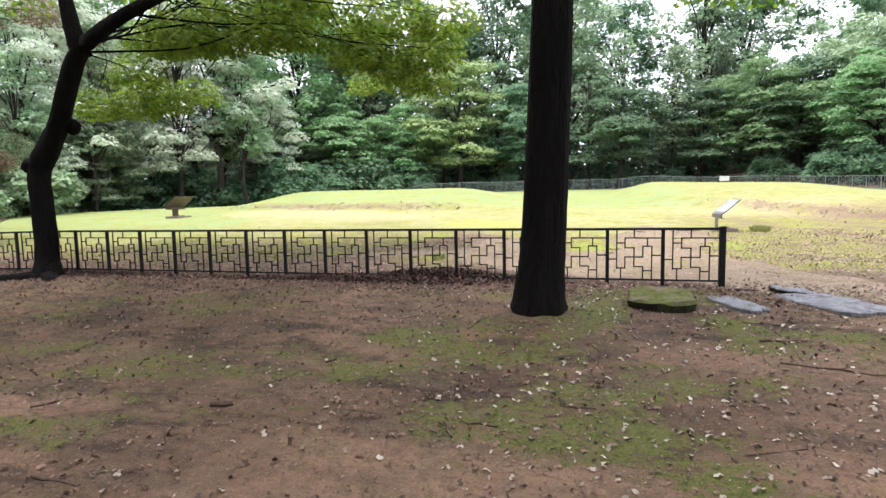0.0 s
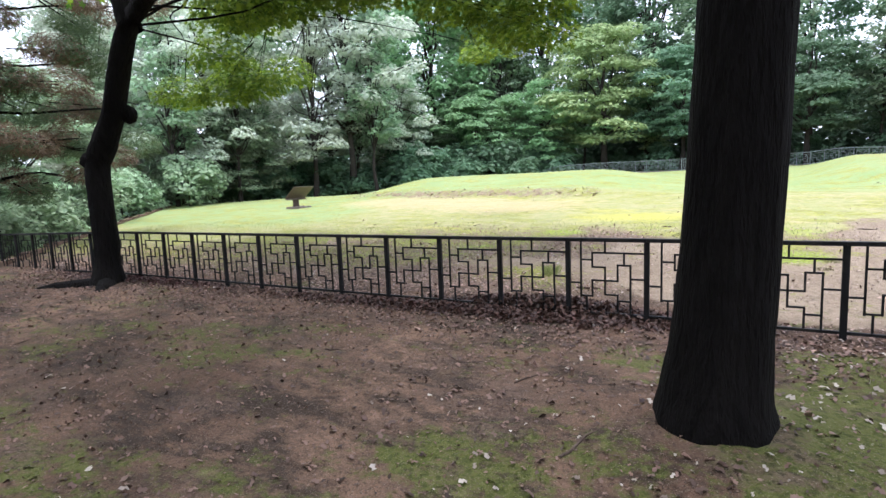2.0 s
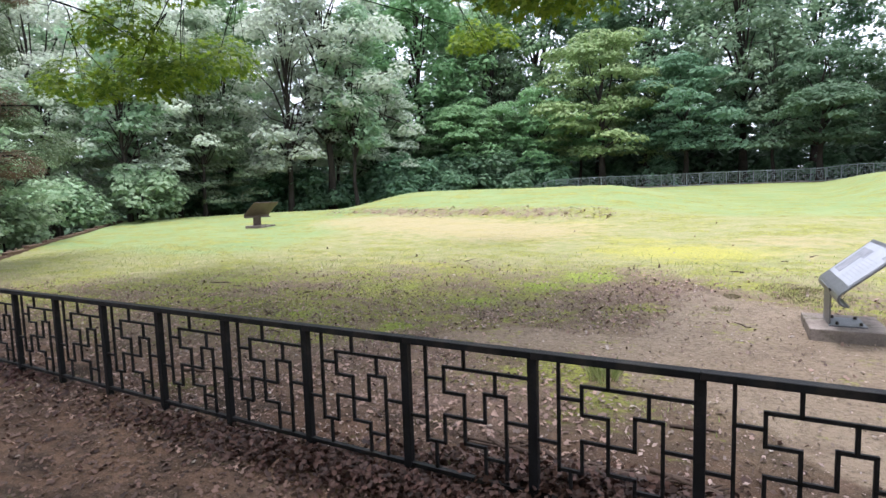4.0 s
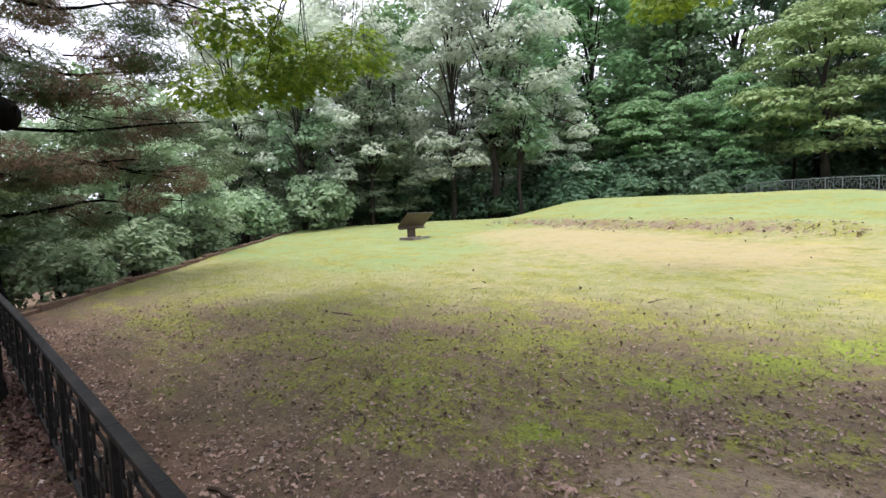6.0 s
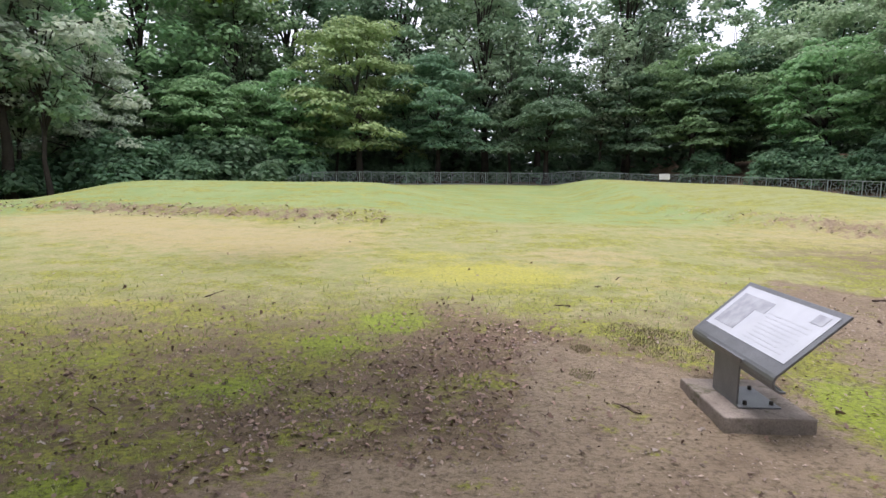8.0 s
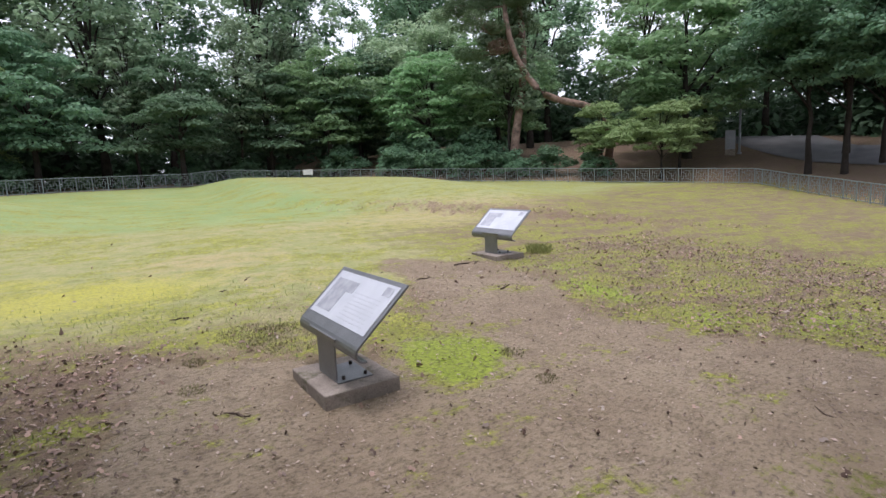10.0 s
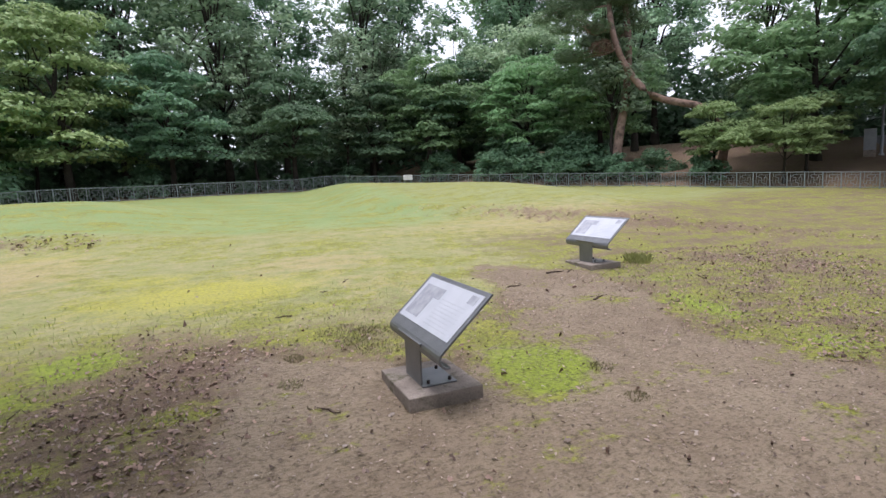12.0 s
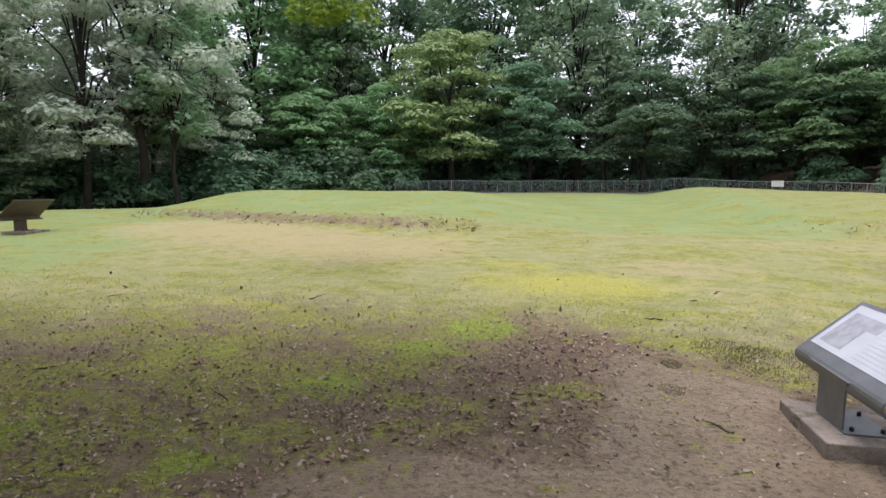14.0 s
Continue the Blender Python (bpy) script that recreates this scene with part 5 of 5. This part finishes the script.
grass("grass", 70000, (-18, 9, 8.6, 23), lambda x, y, c: (0.5 * c["moss"] * patchy(x * 2, y * 2) + 0.22 * c["lawn"]) * (1 - smooth(12.5, 15.5, y)) * (1 - c["sand"]), (0.015, 0.035), M_GRASS, "short yellow-green grass blades on lawn and moss", 41)


def twig(x, y, length, yaw, r, seed, mat=None):
    rng = np.random.default_rng(seed)
    vs, fs = [], []
    z = ground_z(x, y)
    pts = []
    for k in range(5):
        d = length * (k / 4 - 0.5)
        px, py = d * math.cos(yaw) + rng.normal() * 0.04 * length, d * math.sin(yaw) + rng.normal() * 0.04 * length
        pts.append((px, py, ground_z(x + px, y + py) - z + r * 0.8))
    tube(vs, fs, pts, [r, r, r * 0.9, r * 0.7, r * 0.3], 6, 0.15, rng)
    b0 = np.array(pts[2])
    e = b0 + (0.25 * length * math.cos(yaw + 0.9), 0.25 * length * math.sin(yaw + 0.9), 0.01)
    tube(vs, fs, [b0, e], [r * 0.6, r * 0.2], 5)
    me = mesh_from("twig", vs, fs, mat or M_TWIG)
    ob = tagged(new("twig", me), "dark dead twig lying on the ground", "twig", "twigs on the ground")
    ob.matrix_basis = Matrix.Translation((x, y, z))
    return ob


trng = np.random.default_rng(51)
for i in range(70):
    far = i % 2
    tx, ty = (trng.uniform(-9, 6), trng.uniform(8.3, 15)) if far else (trng.uniform(-7, 4), trng.uniform(1.2, 7.2))
    if math.hypot(tx + 0.435, ty - 5.856) > 0.7 and math.hypot(tx + 0.8, ty - 11.2) > 0.6:
        twig(float(tx), float(ty), float(trng.uniform(0.08, 0.35)), float(trng.uniform(0, 3.1)), float(trng.uniform(0.004, 0.010)), 100 + i)
for i in range(26):
    twig(float(trng.uniform(-2.9, -1.2)), float(trng.uniform(7.78, 8.15)), float(trng.uniform(0.3, 0.8)), float(trng.normal() * 0.4), float(trng.uniform(0.008, 0.022)), 300 + i)


def heap(name, count, area, thick, size, mat, label, seed):
    """Leaves heaped to a low mound."""
    rng = np.random.default_rng(seed)
    u = rng.normal(size=(count, 2)) * 0.5
    x = (area[0] + area[1]) / 2 + u[:, 0] * (area[1] - area[0]) / 2
    y = (area[2] + area[3]) / 2 + u[:, 1] * (area[3] - area[2]) / 2
    top = thick * np.exp(-(u ** 2).sum(1) * 1.5)
    c = np.stack([x, y, height(x, y) + 0.006 + top * rng.uniform(0.2, 1, count)], -1)
    nrm = rng.normal(size=(count, 3)) * 0.6 + (0, 0, 1)
    return tagged(new(name, leaves(name, c, nrm, rng.uniform(size[0], size[1], count), mat, FALLEN, rng)), label, "leaves", kind="stuff")


# wet leaves, their colour darkened further for the shade along the fence
M_WET_SHADE = leafage("wet_shaded_leaves", (0.025, 0.013, 0.010), (0.10, 0.05, 0.038), 0.05, 0.1)
heap("leaf_heap", 3400, (-3.4, -0.7, 7.55, 8.05), 0.17, (0.03, 0.07), M_WET_SHADE, "wet leaves, darkened as shade, heaped against the iron fence", 61)
heap("leaf_heap", 3600, (-5.6, -0.6, 7.35, 7.72), 0.09, (0.03, 0.06), M_WET_SHADE, "dark reddish leaves drifted along the iron fence", 62)
heap("leaf_heap", 1500, (-11.0, -6.5, 7.35, 7.8), 0.06, (0.03, 0.06), M_WET_SHADE, "dark leaves drifted round the crooked trunk", 63)


# ---- tufts and single sticks ----
def tuft(x, y, r, h, count, seed, mat, label):
    rng = np.random.default_rng(seed)
    a, d = rng.uniform(0, 6.28, count), r * np.sqrt(rng.uniform(0, 1, count))
    px, py = d * np.cos(a), d * np.sin(a)
    pz = height(x + px, y + py) - ground_z(x, y)
    hh = h * rng.uniform(0.5, 1.2, count)
    b2 = rng.uniform(0, 6.28, count)
    vs, fs = [], []
    for i in range(count):
        w, t = 0.0035, b2[i]
        k = len(vs)
        lean = 0.6 * hh[i]
        vs += [(px[i] - w * math.sin(t), py[i] + w * math.cos(t), pz[i] - 0.01), (px[i] + w * math.sin(t), py[i] - w * math.cos(t), pz[i] - 0.01),
               (px[i] + 0.4 * lean * math.cos(t) + w * 0.7 * math.sin(t), py[i] + 0.4 * lean * math.sin(t) - w * 0.7 * math.cos(t), pz[i] + 0.65 * hh[i]), (px[i] + lean * math.cos(t), py[i] + lean * math.sin(t), pz[i] + hh[i])]
        fs += [(k, k + 1, k + 2), (k, k + 2, k + 3)]
    ob = tagged(new("grass_tuft", mesh_from("grass_tuft", vs, fs, mat, False)), label, "grass", "grass tufts on the sand", "stuff")
    ob.matrix_basis = Matrix.Translation((x, y, ground_z(x, y)))
    return ob


M_TUFT = leafage("dull_grass", (0.17, 0.16, 0.08), (0.30, 0.28, 0.15), 0.3, 0.1)
for i, (x, y, r, h, c) in enumerate([(-1.73, 12.2, 0.09, 0.02, 220), (-1.83, 11.7, 0.10, 0.014, 220), (-0.95, 12.35, 0.40, 0.016, 1600), (0.6, 10.95, 0.12, 0.03, 150), (0.44, 10.35, 0.10, 0.025, 120), (-1.2, 12.6, 0.3, 0.016, 800)]):
    tuft(x, y, r, h, c, 400 + i, M_TUFT, "low tuft of dull green grass on the sand")
tuft(4.05, 14.35, 0.22, 0.14, 260, 420, M_GRASS, "leafy green weed beside the sign's plinth")
tuft(-2.55, 9.35, 0.12, 0.12, 90, 421, M_GRASS, "small green grass tuft among fallen leaves")
for i, (x, y, ln, yaw, r) in enumerate([(1.77, 5.43, 0.42, 0.1, 0.012), (1.96, 4.81, 0.7, -0.25, 0.010), (1.18, 3.43, 0.6, 0.5, 0.006), (-2.52, 3.28, 0.16, 0.1, 0.02), (-2.76, 2.2, 0.35, -0.1, 0.010), (1.98, 7.45, 0.26, -0.1, 0.018), (2.0, 12.75, 0.3, 0.5, 0.012),
                                       (2.37, 14.2, 0.35, 0.2, 0.014), (-5.8, 8.3, 0.3, 0.2, 0.016), (-6.69, 9.95, 0.35, -0.4, 0.009), (-9.23, 11.3, 0.45, 0.1, 0.010), (-1.9, 8.75, 0.25, 0.1, 0.014), (1.3, 13.6, 0.3, 0.3, 0.01)]):
    twig(x, y, ln, yaw, r, 500 + i)
